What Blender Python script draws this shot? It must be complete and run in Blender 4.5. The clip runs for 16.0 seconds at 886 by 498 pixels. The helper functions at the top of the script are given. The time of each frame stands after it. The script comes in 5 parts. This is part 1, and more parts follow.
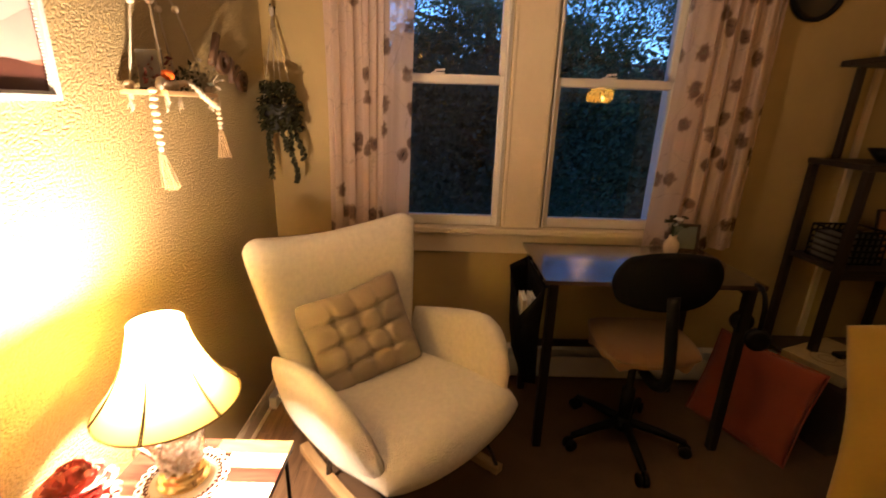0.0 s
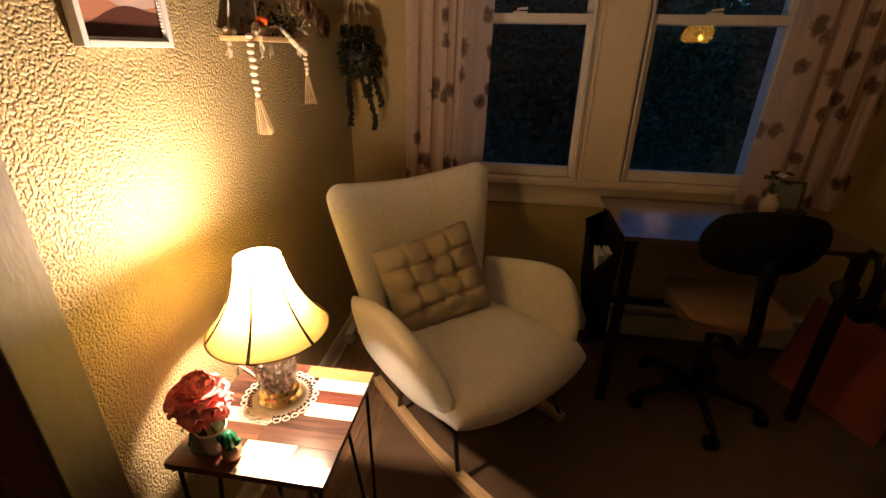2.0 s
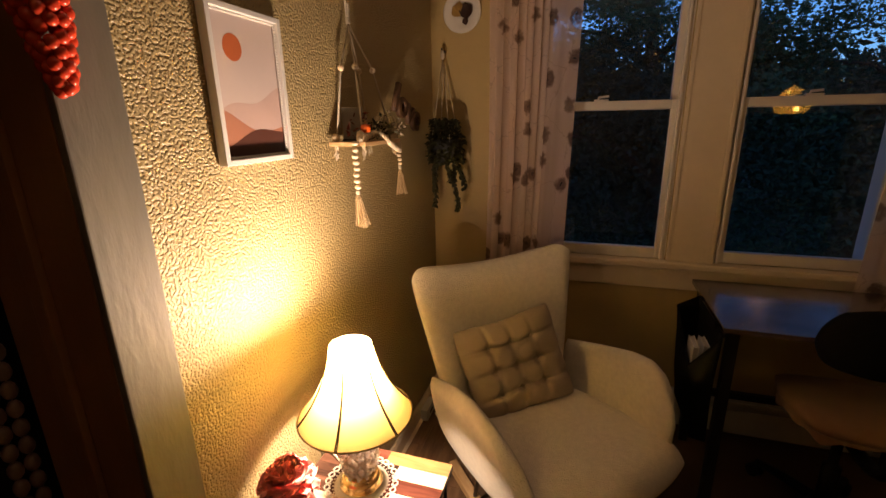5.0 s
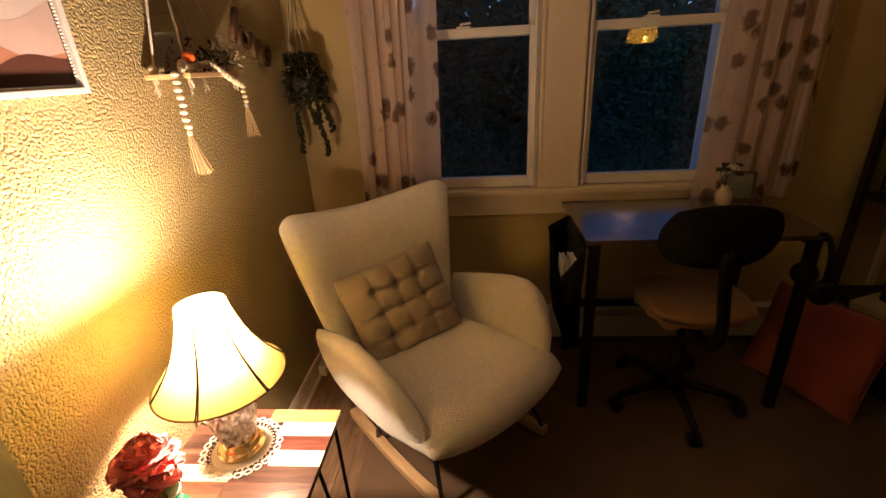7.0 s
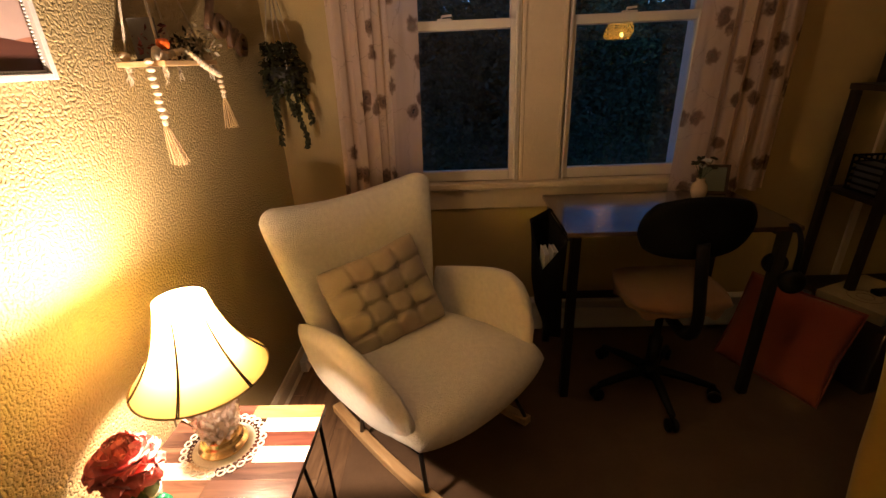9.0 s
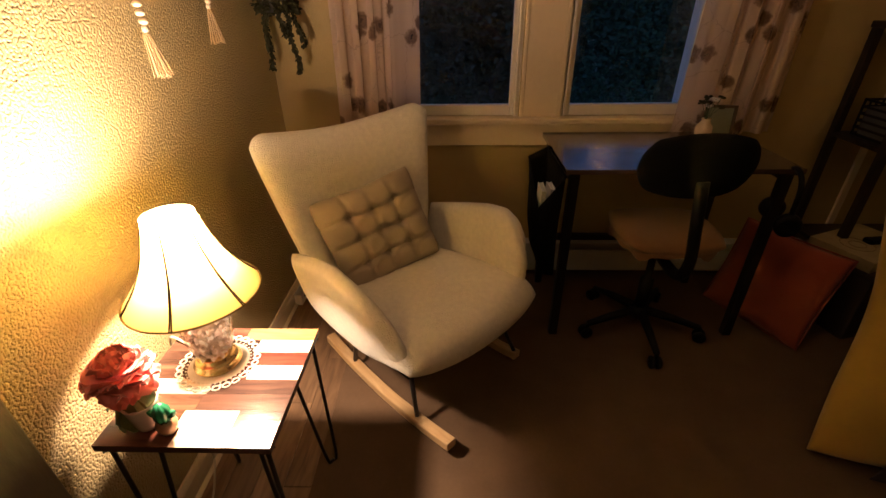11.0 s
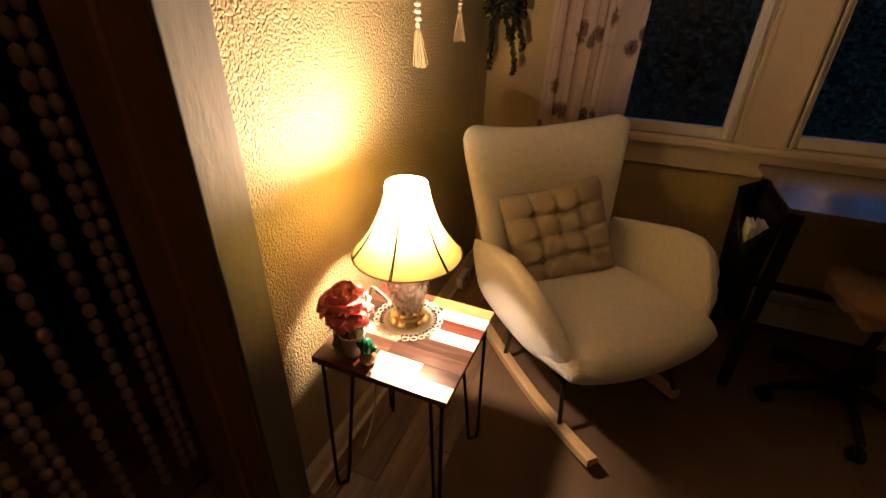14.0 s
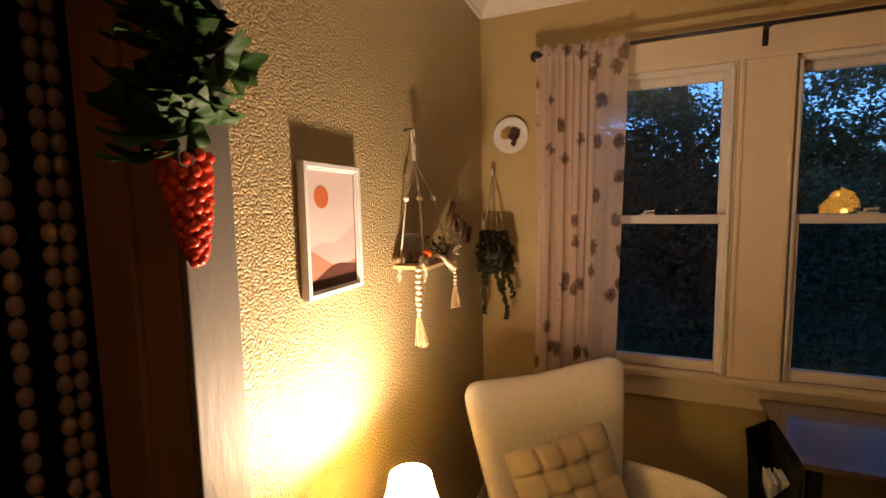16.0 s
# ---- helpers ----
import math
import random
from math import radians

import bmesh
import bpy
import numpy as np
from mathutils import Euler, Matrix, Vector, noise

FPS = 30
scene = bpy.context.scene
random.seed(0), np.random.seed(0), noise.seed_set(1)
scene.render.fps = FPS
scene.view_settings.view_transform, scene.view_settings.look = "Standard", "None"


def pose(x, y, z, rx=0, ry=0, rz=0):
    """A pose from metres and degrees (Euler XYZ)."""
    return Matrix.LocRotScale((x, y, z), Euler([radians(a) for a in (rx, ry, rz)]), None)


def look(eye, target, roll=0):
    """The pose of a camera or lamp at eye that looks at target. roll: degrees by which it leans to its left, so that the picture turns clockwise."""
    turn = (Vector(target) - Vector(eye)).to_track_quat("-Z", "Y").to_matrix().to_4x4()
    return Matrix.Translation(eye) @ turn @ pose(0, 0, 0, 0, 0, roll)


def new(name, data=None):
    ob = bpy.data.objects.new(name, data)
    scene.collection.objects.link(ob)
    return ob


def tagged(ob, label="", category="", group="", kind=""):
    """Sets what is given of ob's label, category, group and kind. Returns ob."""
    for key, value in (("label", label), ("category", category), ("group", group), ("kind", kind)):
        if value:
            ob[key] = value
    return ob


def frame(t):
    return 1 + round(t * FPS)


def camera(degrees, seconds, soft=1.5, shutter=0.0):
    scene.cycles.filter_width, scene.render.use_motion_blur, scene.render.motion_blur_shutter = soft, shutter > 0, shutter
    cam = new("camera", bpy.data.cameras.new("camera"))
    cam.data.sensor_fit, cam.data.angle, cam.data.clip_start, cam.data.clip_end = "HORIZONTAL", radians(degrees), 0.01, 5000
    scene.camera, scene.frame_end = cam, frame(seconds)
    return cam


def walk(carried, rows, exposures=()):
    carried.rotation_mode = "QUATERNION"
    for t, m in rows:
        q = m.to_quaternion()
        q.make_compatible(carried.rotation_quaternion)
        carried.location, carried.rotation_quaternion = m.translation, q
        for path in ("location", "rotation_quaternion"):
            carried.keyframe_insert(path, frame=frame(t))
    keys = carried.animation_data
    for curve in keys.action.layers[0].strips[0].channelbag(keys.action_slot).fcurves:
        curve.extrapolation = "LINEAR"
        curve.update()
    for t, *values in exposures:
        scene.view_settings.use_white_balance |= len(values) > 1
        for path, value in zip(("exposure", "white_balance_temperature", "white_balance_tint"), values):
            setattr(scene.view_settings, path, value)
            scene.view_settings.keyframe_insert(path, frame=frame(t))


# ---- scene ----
cam = camera(90.0, 16.0, shutter=0.5)
PATH = [
    (0, (0.786, -0.534, 1.357), (0.804, 1.372, 0.751), 1.8),
    (0.5, (0.769, -0.539, 1.353), (0.662, 1.315, 0.61), 1.6),
    (1, (0.749, -0.553, 1.338), (0.574, 1.272, 0.538), 2.4),
    (1.5, (0.745, -0.555, 1.344), (0.53, 1.256, 0.522), 1.7),
    (2, (0.748, -0.547, 1.353), (0.495, 1.261, 0.535), 1.1),
    (2.5, (0.724, -0.531, 1.351), (0.419, 1.278, 0.553), 1.2),
    (3, (0.705, -0.534, 1.391), (0.299, 1.265, 0.618), 0.8),
    (3.2, (0.7, -0.548, 1.405), (0.236, 1.252, 0.666), 0.5),
    (5.3, (0.728, -0.551, 1.43), (0.136, 1.278, 0.879), -1.0),
    (5.5, (0.744, -0.535, 1.413), (0.238, 1.315, 0.843), -1.5),
    (6, (0.781, -0.516, 1.37), (0.532, 1.348, 0.691), -1.3),
    (6.5, (0.792, -0.503, 1.361), (0.612, 1.336, 0.598), -2.6),
    (7, (0.802, -0.501, 1.363), (0.641, 1.34, 0.598), -3.2),
    (7.5, (0.794, -0.51, 1.363), (0.692, 1.332, 0.593), -3.0),
    (8, (0.791, -0.509, 1.363), (0.71, 1.333, 0.587), -2.8),
    (8.5, (0.788, -0.506, 1.362), (0.716, 1.333, 0.579), -2.7),
    (9, (0.788, -0.503, 1.355), (0.72, 1.334, 0.567), -2.5),
    (9.5, (0.788, -0.507, 1.342), (0.719, 1.326, 0.545), -2.2),
    (9.7, (0.793, -0.51, 1.323), (0.714, 1.29, 0.454), -1.9),
    (11.8, (0.783, -0.512, 1.298), (0.738, 1.217, 0.294), -0.1),
    (12, (0.758, -0.526, 1.293), (0.599, 1.201, 0.297), -0.5),
    (12.5, (0.685, -0.576, 1.262), (0.199, 1.097, 0.28), 1.1),
    (13, (0.66, -0.595, 1.267), (0.059, 1.034, 0.274), 1.9),
    (13.5, (0.665, -0.605, 1.268), (0.047, 1.019, 0.279), 2.0),
    (14, (0.664, -0.598, 1.302), (0.014, 1.02, 0.323), 1.6),
    (14.5, (0.665, -0.581, 1.367), (-0.019, 1.11, 0.547), 0.7),
    (15, (0.678, -0.58, 1.512), (-0.051, 1.232, 1.083), -1.2),
    (15.5, (0.672, -0.597, 1.547), (-0.08, 1.237, 1.281), -1.0),
    (16, (0.672, -0.601, 1.556), (-0.089, 1.239, 1.364), -1.0),
]
walk(cam, [(t, look(eye, target, roll)) for t, eye, target, roll in PATH], [(0, 1.12), (0.4, 0.58), (0.8, 0.05), (1.2, -0.1), (3.2, -0.33), (5.3, -0.3), (6.5, 0.1), (9.5, 0.2), (11.8, 0.4), (12.4, 0.0), (13, -0.15), (14, -0.2), (14.5, -0.25), (15, -0.12), (15.5, 0.28), (16, 0.53)])

# ---- world and light ----
world = bpy.data.worlds.new("dusk")
scene.world = world
world.use_nodes = True
wn = world.node_tree
sky = wn.nodes.new("ShaderNodeTexSky")
sky.sky_type, sky.sun_disc = "NISHITA", False
sky.sun_elevation, sky.sun_rotation = radians(16.0), radians(180.0)
sky.ozone_density, sky.dust_density, sky.air_density = 5.5, 0.3, 1.0
dusk = wn.nodes.new("ShaderNodeMix")
dusk.data_type, dusk.blend_type = "RGBA", "MULTIPLY"
dusk.inputs[0].default_value, dusk.inputs[7].default_value = 1.0, (0.68, 0.90, 1.22, 1)
wn.links.new(sky.outputs[0], dusk.inputs[6])
wn.links.new(dusk.outputs[2], wn.nodes["Background"].inputs[0])
wn.nodes["Background"].inputs[1].default_value = 0.15


def lamp(name, kind, power, colour, m, size=0.03):
    data = bpy.data.lights.new(name, kind)
    data.energy, data.color = power, colour
    if kind in ("POINT", "SPOT"):
        data.shadow_soft_size = size
    ob = new(name, data)
    ob.matrix_basis = m
    return ob


LAMP = (0.215, 0.278)
TOP = 0.527
lamp("bulb_light", "POINT", 62.0, (1.0, 0.715, 0.535), pose(LAMP[0] + 0.006, LAMP[1] + 0.016, 0.905), 0.031)


# ---- materials ----
def nodes_of(name):
    m = bpy.data.materials.new(name)
    m.use_nodes = True
    return m, m.node_tree.nodes, m.node_tree.links, m.node_tree.nodes["Principled BSDF"]


def mat(name, colour, rough=0.6, metal=0.0, vary=0.15, scale=8.0, bump=0.0, bump_scale=200.0, sheen=0.0, spec=0.5, second=None, stretch=(1, 1, 1), trans=0.0):
    """Colour with broad and fine variation and a fine relief."""
    m, n, l, p = nodes_of(name)
    tc = n.new("ShaderNodeTexCoord")
    mp = n.new("ShaderNodeMapping")
    mp.inputs["Scale"].default_value = stretch
    l.new(tc.outputs["Object"], mp.inputs[0])
    big, fine = n.new("ShaderNodeTexNoise"), n.new("ShaderNodeTexNoise")
    big.inputs["Scale"].default_value, big.inputs["Detail"].default_value = scale, 5
    fine.inputs["Scale"].default_value, fine.inputs["Detail"].default_value = scale * 9, 3
    l.new(mp.outputs[0], big.inputs[0])
    l.new(mp.outputs[0], fine.inputs[0])
    mix = n.new("ShaderNodeMix")
    mix.data_type = "RGBA"
    dark = second or tuple(c * (1 - vary * 2) for c in colour)
    mix.inputs[6].default_value = (*dark, 1)
    mix.inputs[7].default_value = (*(colour if second else tuple(min(1, c * (1 + vary * 0.4)) for c in colour)), 1)
    add = n.new("ShaderNodeMath")
    add.operation = "MULTIPLY_ADD"
    add.inputs[1].default_value = 0.35
    l.new(fine.outputs[0], add.inputs[0])
    sub = n.new("ShaderNodeMath")
    sub.operation, sub.inputs[1].default_value = "MULTIPLY", 0.8
    l.new(big.outputs[0], sub.inputs[0])
    l.new(sub.outputs[0], add.inputs[2])
    l.new(add.outputs[0], mix.inputs[0])
    l.new(mix.outputs[2], p.inputs["Base Color"])
    p.inputs["Roughness"].default_value = rough
    p.inputs["Metallic"].default_value = metal
    p.inputs["Specular IOR Level"].default_value = spec
    p.inputs["Sheen Weight"].default_value = sheen
    p.inputs["Transmission Weight"].default_value = trans
    if bump:
        t = n.new("ShaderNodeTexNoise")
        t.inputs["Scale"].default_value, t.inputs["Detail"].default_value = bump_scale, 4
        l.new(mp.outputs[0], t.inputs[0])
        b = n.new("ShaderNodeBump")
        b.inputs["Strength"].default_value, b.inputs["Distance"].default_value = min(1.0, bump), 0.004
        l.new(t.outputs[0], b.inputs["Height"])
        l.new(b.outputs[0], p.inputs["Normal"])
    return m


def stucco(name, colour, depth, scale):
    """Painted orange-peel plaster: soft rounded blobs, scattered pits and a fine grain."""
    m, n, l, p = nodes_of(name)
    tc = n.new("ShaderNodeTexCoord")

    def field(kind, sc, detail, lo, hi, stretch=(1, 1, 1)):
        mp = n.new("ShaderNodeMapping")
        mp.inputs["Scale"].default_value = stretch
        l.new(tc.outputs["Object"], mp.inputs[0])
        t = n.new("ShaderNodeTex" + kind)
        t.inputs["Scale"].default_value = sc
        t.inputs["Detail"].default_value = detail
        l.new(mp.outputs[0], t.inputs["Vector"])
        r = n.new("ShaderNodeMapRange")
        r.interpolation_type = "SMOOTHSTEP"
        r.inputs[1].default_value, r.inputs[2].default_value = lo, hi
        l.new(t.outputs[0], r.inputs[0])
        return r.outputs[0]

    def blend(a, b, k):
        q = n.new("ShaderNodeMath")
        q.operation, q.inputs[1].default_value = "MULTIPLY_ADD", k
        l.new(b, q.inputs[0])
        l.new(a, q.inputs[2])
        return q.outputs[0]

    blobs = field("Noise", scale, 0.6, 0.33, 0.60)
    swell = field("Noise", scale * 0.33, 1.0, 0.3, 0.7)
    pits = field("Noise", scale, 0.5, 0.29, 0.41)
    grain = field("Noise", scale * 4.5, 2.0, 0.2, 0.8)
    height = blend(blend(blend(blobs, swell, 0.25), pits, 0.5), grain, 0.12)
    b = n.new("ShaderNodeBump")
    b.inputs["Strength"].default_value, b.inputs["Distance"].default_value = 1.0, depth
    l.new(height, b.inputs["Height"])
    l.new(b.outputs[0], p.inputs["Normal"])
    big = n.new("ShaderNodeTexNoise")
    big.inputs["Scale"].default_value, big.inputs["Detail"].default_value = 2.2, 4
    l.new(tc.outputs["Object"], big.inputs[0])
    mix = n.new("ShaderNodeMix")
    mix.data_type = "RGBA"
    mix.inputs[6].default_value = (*(c * 0.88 for c in colour), 1)
    mix.inputs[7].default_value = (*(min(1, c * 1.08) for c in colour), 1)
    l.new(big.outputs[0], mix.inputs[0])
    l.new(mix.outputs[2], p.inputs["Base Color"])
    p.inputs["Roughness"].default_value = 0.40
    return m


def wood(name, colour, dark, rough=0.4, along="Y", scale=6.0, random_hue=0.0, bump=0.15):
    """Grain along one axis, with streaks and pores; each piece a little different."""
    m, n, l, p = nodes_of(name)
    tc, oi = n.new("ShaderNodeTexCoord"), n.new("ShaderNodeObjectInfo")
    mp = n.new("ShaderNodeMapping")
    mp.inputs["Scale"].default_value = {"X": (0.12, 1, 1), "Y": (1, 0.12, 1), "Z": (1, 1, 0.12)}[along]
    off = n.new("ShaderNodeVectorMath")
    off.operation = "MULTIPLY_ADD"
    off.inputs[1].default_value = (17.0, 31.0, 23.0)
    l.new(oi.outputs["Random"], off.inputs[0])
    l.new(tc.outputs["Object"], off.inputs[2])
    l.new(off.outputs[0], mp.inputs[0])
    grain, pores = n.new("ShaderNodeTexNoise"), n.new("ShaderNodeTexNoise")
    grain.inputs["Scale"].default_value, grain.inputs["Detail"].default_value, grain.inputs["Distortion"].default_value = scale * 5, 6, 1.2
    pores.inputs["Scale"].default_value, pores.inputs["Detail"].default_value = scale * 40, 3
    l.new(mp.outputs[0], grain.inputs[0])
    l.new(mp.outputs[0], pores.inputs[0])
    ramp = n.new("ShaderNodeValToRGB")
    ramp.color_ramp.elements[0].position, ramp.color_ramp.elements[1].position = 0.32, 0.66
    ramp.color_ramp.elements[0].color, ramp.color_ramp.elements[1].color = (*dark, 1), (*colour, 1)
    l.new(grain.outputs[0], ramp.inputs[0])
    hs = n.new("ShaderNodeHueSaturation")
    ma = n.new("ShaderNodeMath")
    ma.operation = "MULTIPLY_ADD"
    ma.inputs[1].default_value, ma.inputs[2].default_value = 0.5 + random_hue, 0.75 - random_hue / 2
    l.new(oi.outputs["Random"], ma.inputs[0])
    l.new(ma.outputs[0], hs.inputs["Value"])
    l.new(ramp.outputs[0], hs.inputs["Color"])
    l.new(hs.outputs[0], p.inputs["Base Color"])
    p.inputs["Roughness"].default_value = rough
    b = n.new("ShaderNodeBump")
    b.inputs["Strength"].default_value, b.inputs["Distance"].default_value = bump, 0.002
    l.new(pores.outputs[0], b.inputs["Height"])
    l.new(b.outputs[0], p.inputs["Normal"])
    return m


def glass(name, tint=(1, 1, 1), gloss=1.6):
    """A thin pane: clear, with its mirror image by Fresnel."""
    m, n, l, p = nodes_of(name)
    n.remove(p)
    tr, gl, fr, mx, mu = (n.new("ShaderNode" + k) for k in ("BsdfTransparent", "BsdfGlossy", "Fresnel", "MixShader", "Math"))
    tr.inputs[0].default_value = (*tint, 1)
    gl.inputs["Roughness"].default_value = 0.01
    fr.inputs[0].default_value = 1.5
    mu.operation, mu.inputs[1].default_value = "MULTIPLY", gloss
    l.new(fr.outputs[0], mu.inputs[0])
    l.new(mu.outputs[0], mx.inputs[0])
    l.new(tr.outputs[0], mx.inputs[1])
    l.new(gl.outputs[0], mx.inputs[2])
    l.new(mx.outputs[0], n["Material Output"].inputs[0])
    return m


def fabric(name, colour, thin, lining, weave=900.0):
    """Lined cloth that lets some light through; thin: share of translucence."""
    m, n, l, p = nodes_of(name)
    tl, mx = n.new("ShaderNodeBsdfTranslucent"), n.new("ShaderNodeMixShader")
    tc = n.new("ShaderNodeTexCoord")
    t = n.new("ShaderNodeTexNoise")
    t.inputs["Scale"].default_value = weave
    l.new(tc.outputs["Object"], t.inputs[0])
    mix = n.new("ShaderNodeMix")
    mix.data_type = "RGBA"
    mix.inputs[6].default_value, mix.inputs[7].default_value = (*(c * 0.9 for c in colour), 1), (*colour, 1)
    l.new(t.outputs[0], mix.inputs[0])
    l.new(mix.outputs[2], tl.inputs[0])
    p.inputs["Base Color"].default_value = (*lining, 1)
    p.inputs["Roughness"].default_value = 0.8
    mx.inputs[0].default_value = thin
    l.new(p.outputs[0], mx.inputs[1])
    l.new(tl.outputs[0], mx.inputs[2])
    l.new(mx.outputs[0], n["Material Output"].inputs[0])
    return m


def curtain_cloth(name):
    """Sheer cream cloth with scattered brown poppies, by the cloth's own coordinates."""
    m, n, l, p = nodes_of(name)
    uv = n.new("ShaderNodeUVMap")
    uv.uv_map = "cloth"
    warp = n.new("ShaderNodeTexNoise")
    warp.inputs["Scale"].default_value = 34.0
    l.new(uv.outputs[0], warp.inputs[0])
    mad = n.new("ShaderNodeVectorMath")
    mad.operation, mad.inputs[1].default_value = "MULTIPLY_ADD", (0.05, 0.05, 0.0)
    l.new(warp.outputs["Color"], mad.inputs[0])
    l.new(uv.outputs[0], mad.inputs[2])
    vo = n.new("ShaderNodeTexVoronoi")
    vo.voronoi_dimensions = "2D"
    vo.inputs["Scale"].default_value, vo.inputs["Randomness"].default_value = 7.4, 1.0
    l.new(mad.outputs[0], vo.inputs["Vector"])
    flower = n.new("ShaderNodeValToRGB")
    e = flower.color_ramp.elements
    e[0].position, e[0].color = 0.0, (0.10, 0.065, 0.055, 1)
    e[1].position, e[1].color = 0.30, (0.70, 0.555, 0.46, 1)
    for pos, c in ((0.03, (0.09, 0.06, 0.05, 1)), (0.07, (0.22, 0.145, 0.11, 1)), (0.14, (0.17, 0.11, 0.08, 1)), (0.21, (0.33, 0.23, 0.175, 1)), (0.27, (0.66, 0.52, 0.43, 1))):
        k = e.new(pos)
        k.color = c
    l.new(vo.outputs["Distance"], flower.inputs[0])
    pick = n.new("ShaderNodeMath")
    pick.operation, pick.inputs[1].default_value = "GREATER_THAN", 0.38
    sep = n.new("ShaderNodeSeparateColor")
    l.new(vo.outputs["Color"], sep.inputs[0])
    l.new(sep.outputs[0], pick.inputs[0])
    mix = n.new("ShaderNodeMix")
    mix.data_type = "RGBA"
    mix.inputs[6].default_value = (0.70, 0.555, 0.46, 1)
    l.new(pick.outputs[0], mix.inputs[0])
    l.new(flower.outputs[0], mix.inputs[7])
    stems = n.new("ShaderNodeTexVoronoi")
    stems.feature, stems.voronoi_dimensions = "DISTANCE_TO_EDGE", "2D"
    stems.inputs["Scale"].default_value = 5.0
    l.new(mad.outputs[0], stems.inputs["Vector"])
    line = n.new("ShaderNodeMath")
    line.operation, line.inputs[1].default_value = "LESS_THAN", 0.009
    l.new(stems.outputs["Distance"], line.inputs[0])
    half = n.new("ShaderNodeMath")
    half.operation, half.inputs[1].default_value = "MULTIPLY", 0.35
    l.new(line.outputs[0], half.inputs[0])
    mix2 = n.new("ShaderNodeMix")
    mix2.data_type = "RGBA"
    l.new(half.outputs[0], mix2.inputs[0])
    l.new(mix.outputs[2], mix2.inputs[6])
    mix2.inputs[7].default_value = (0.30, 0.22, 0.17, 1)
    l.new(mix2.outputs[2], p.inputs["Base Color"])
    p.inputs["Roughness"].default_value = 0.85
    tl, tr, m1, m2 = (n.new("ShaderNode" + k) for k in ("BsdfTranslucent", "BsdfTransparent", "MixShader", "MixShader"))
    l.new(mix2.outputs[2], tl.inputs[0])
    m1.inputs[0].default_value, m2.inputs[0].default_value = 0.46, 0.2
    wide, inner, sheer = n.new("ShaderNodeUVMap"), n.new("ShaderNodeSeparateXYZ"), n.new("ShaderNodeMapRange")
    wide.uv_map = "width"
    sheer.inputs[1].default_value, sheer.inputs[2].default_value = 0.74, 0.80
    sheer.inputs[3].default_value, sheer.inputs[4].default_value = 0.12, 0.26
    l.new(wide.outputs[0], inner.inputs[0])
    l.new(inner.outputs[0], sheer.inputs[0])
    l.new(sheer.outputs[0], m2.inputs[0])
    l.new(p.outputs[0], m1.inputs[1])
    l.new(tl.outputs[0], m1.inputs[2])
    l.new(m1.outputs[0], m2.inputs[1])
    l.new(tr.outputs[0], m2.inputs[2])
    l.new(m2.outputs[0], n["Material Output"].inputs[0])
    return m


def glow(name, colour, strength):
    m, n, l, p = nodes_of(name)
    p.inputs["Base Color"].default_value = (*colour, 1)
    p.inputs["Emission Color"].default_value = (*colour, 1)
    p.inputs["Emission Strength"].default_value = strength
    return m


WALL = stucco("ochre_textured_plaster", (0.40, 0.31, 0.15), 0.0018, 165.0)
WALL2 = mat("ochre_wall_paint", (0.45, 0.335, 0.14), 0.55, vary=0.09, scale=3, bump=0.35, bump_scale=160)
CEIL = mat("ceiling_paint", (0.72, 0.66, 0.55), 0.7, vary=0.06, scale=3, bump=0.3)
# casing colour set well below its paint to offset excess lamp light
CASE = mat("worn_cream_paint_darkened", (0.165, 0.148, 0.115), 0.62, spec=0.25, vary=0.14, scale=6, stretch=(1, 1, 0.3), bump=0.4, bump_scale=45)
TRIM = mat("cream_trim_gloss_paint", (0.70, 0.585, 0.41), 0.34, vary=0.08, scale=5, bump=0.25, bump_scale=60)
SASH = mat("white_sash_paint", (0.72, 0.67, 0.58), 0.4, vary=0.08, scale=7, bump=0.2, bump_scale=90)
BOUCLE = mat("cream_boucle", (0.82, 0.765, 0.63), 0.95, vary=0.14, scale=60, bump=1.0, bump_scale=230, sheen=0.3, spec=0.1)
TAUPE = mat("taupe_cotton", (0.36, 0.29, 0.22), 0.9, vary=0.10, scale=20, bump=0.4, bump_scale=900, sheen=0.2, spec=0.1)
BLACK = mat("black_metal", (0.007, 0.006, 0.006), 0.45, 0.0, vary=0.2, scale=20, bump=0.1)
PLASTIC = mat("black_plastic", (0.004, 0.004, 0.0045), 0.55, spec=0.2, vary=0.15, scale=20, bump=0.2, bump_scale=500)
CLOTHBLACK = mat("black_nonwoven_cloth", (0.005, 0.005, 0.005), 0.95, spec=0.08, vary=0.2, scale=30, bump=0.5, bump_scale=700)
RUG = mat("brown_carpet_pile", (0.150, 0.092, 0.052), 0.97, vary=0.2, scale=9, bump=1.0, bump_scale=420, spec=0.05, sheen=0.03)
PLANK = wood("brown_floor_wood", (0.25, 0.15, 0.08), (0.12, 0.066, 0.035), 0.38, "Y")
BEECH = wood("pale_beech", (0.62, 0.42, 0.21), (0.50, 0.31, 0.14), 0.4, "Y", 8)
DESKTOP = wood("rustic_desk_laminate", (0.085, 0.055, 0.037), (0.035, 0.024, 0.018), 0.13, "X", 5, bump=0.05)
for k in ("Coat Weight", "Coat Roughness"):
    DESKTOP.node_tree.nodes["Principled BSDF"].inputs[k].default_value = {"Coat Weight": 1.0, "Coat Roughness": 0.22}[k]
GLASS = glass("window_glass", gloss=1.5)
WHITE = mat("white_paint", (0.72, 0.70, 0.66), 0.45, vary=0.05, scale=12, bump=0.1)
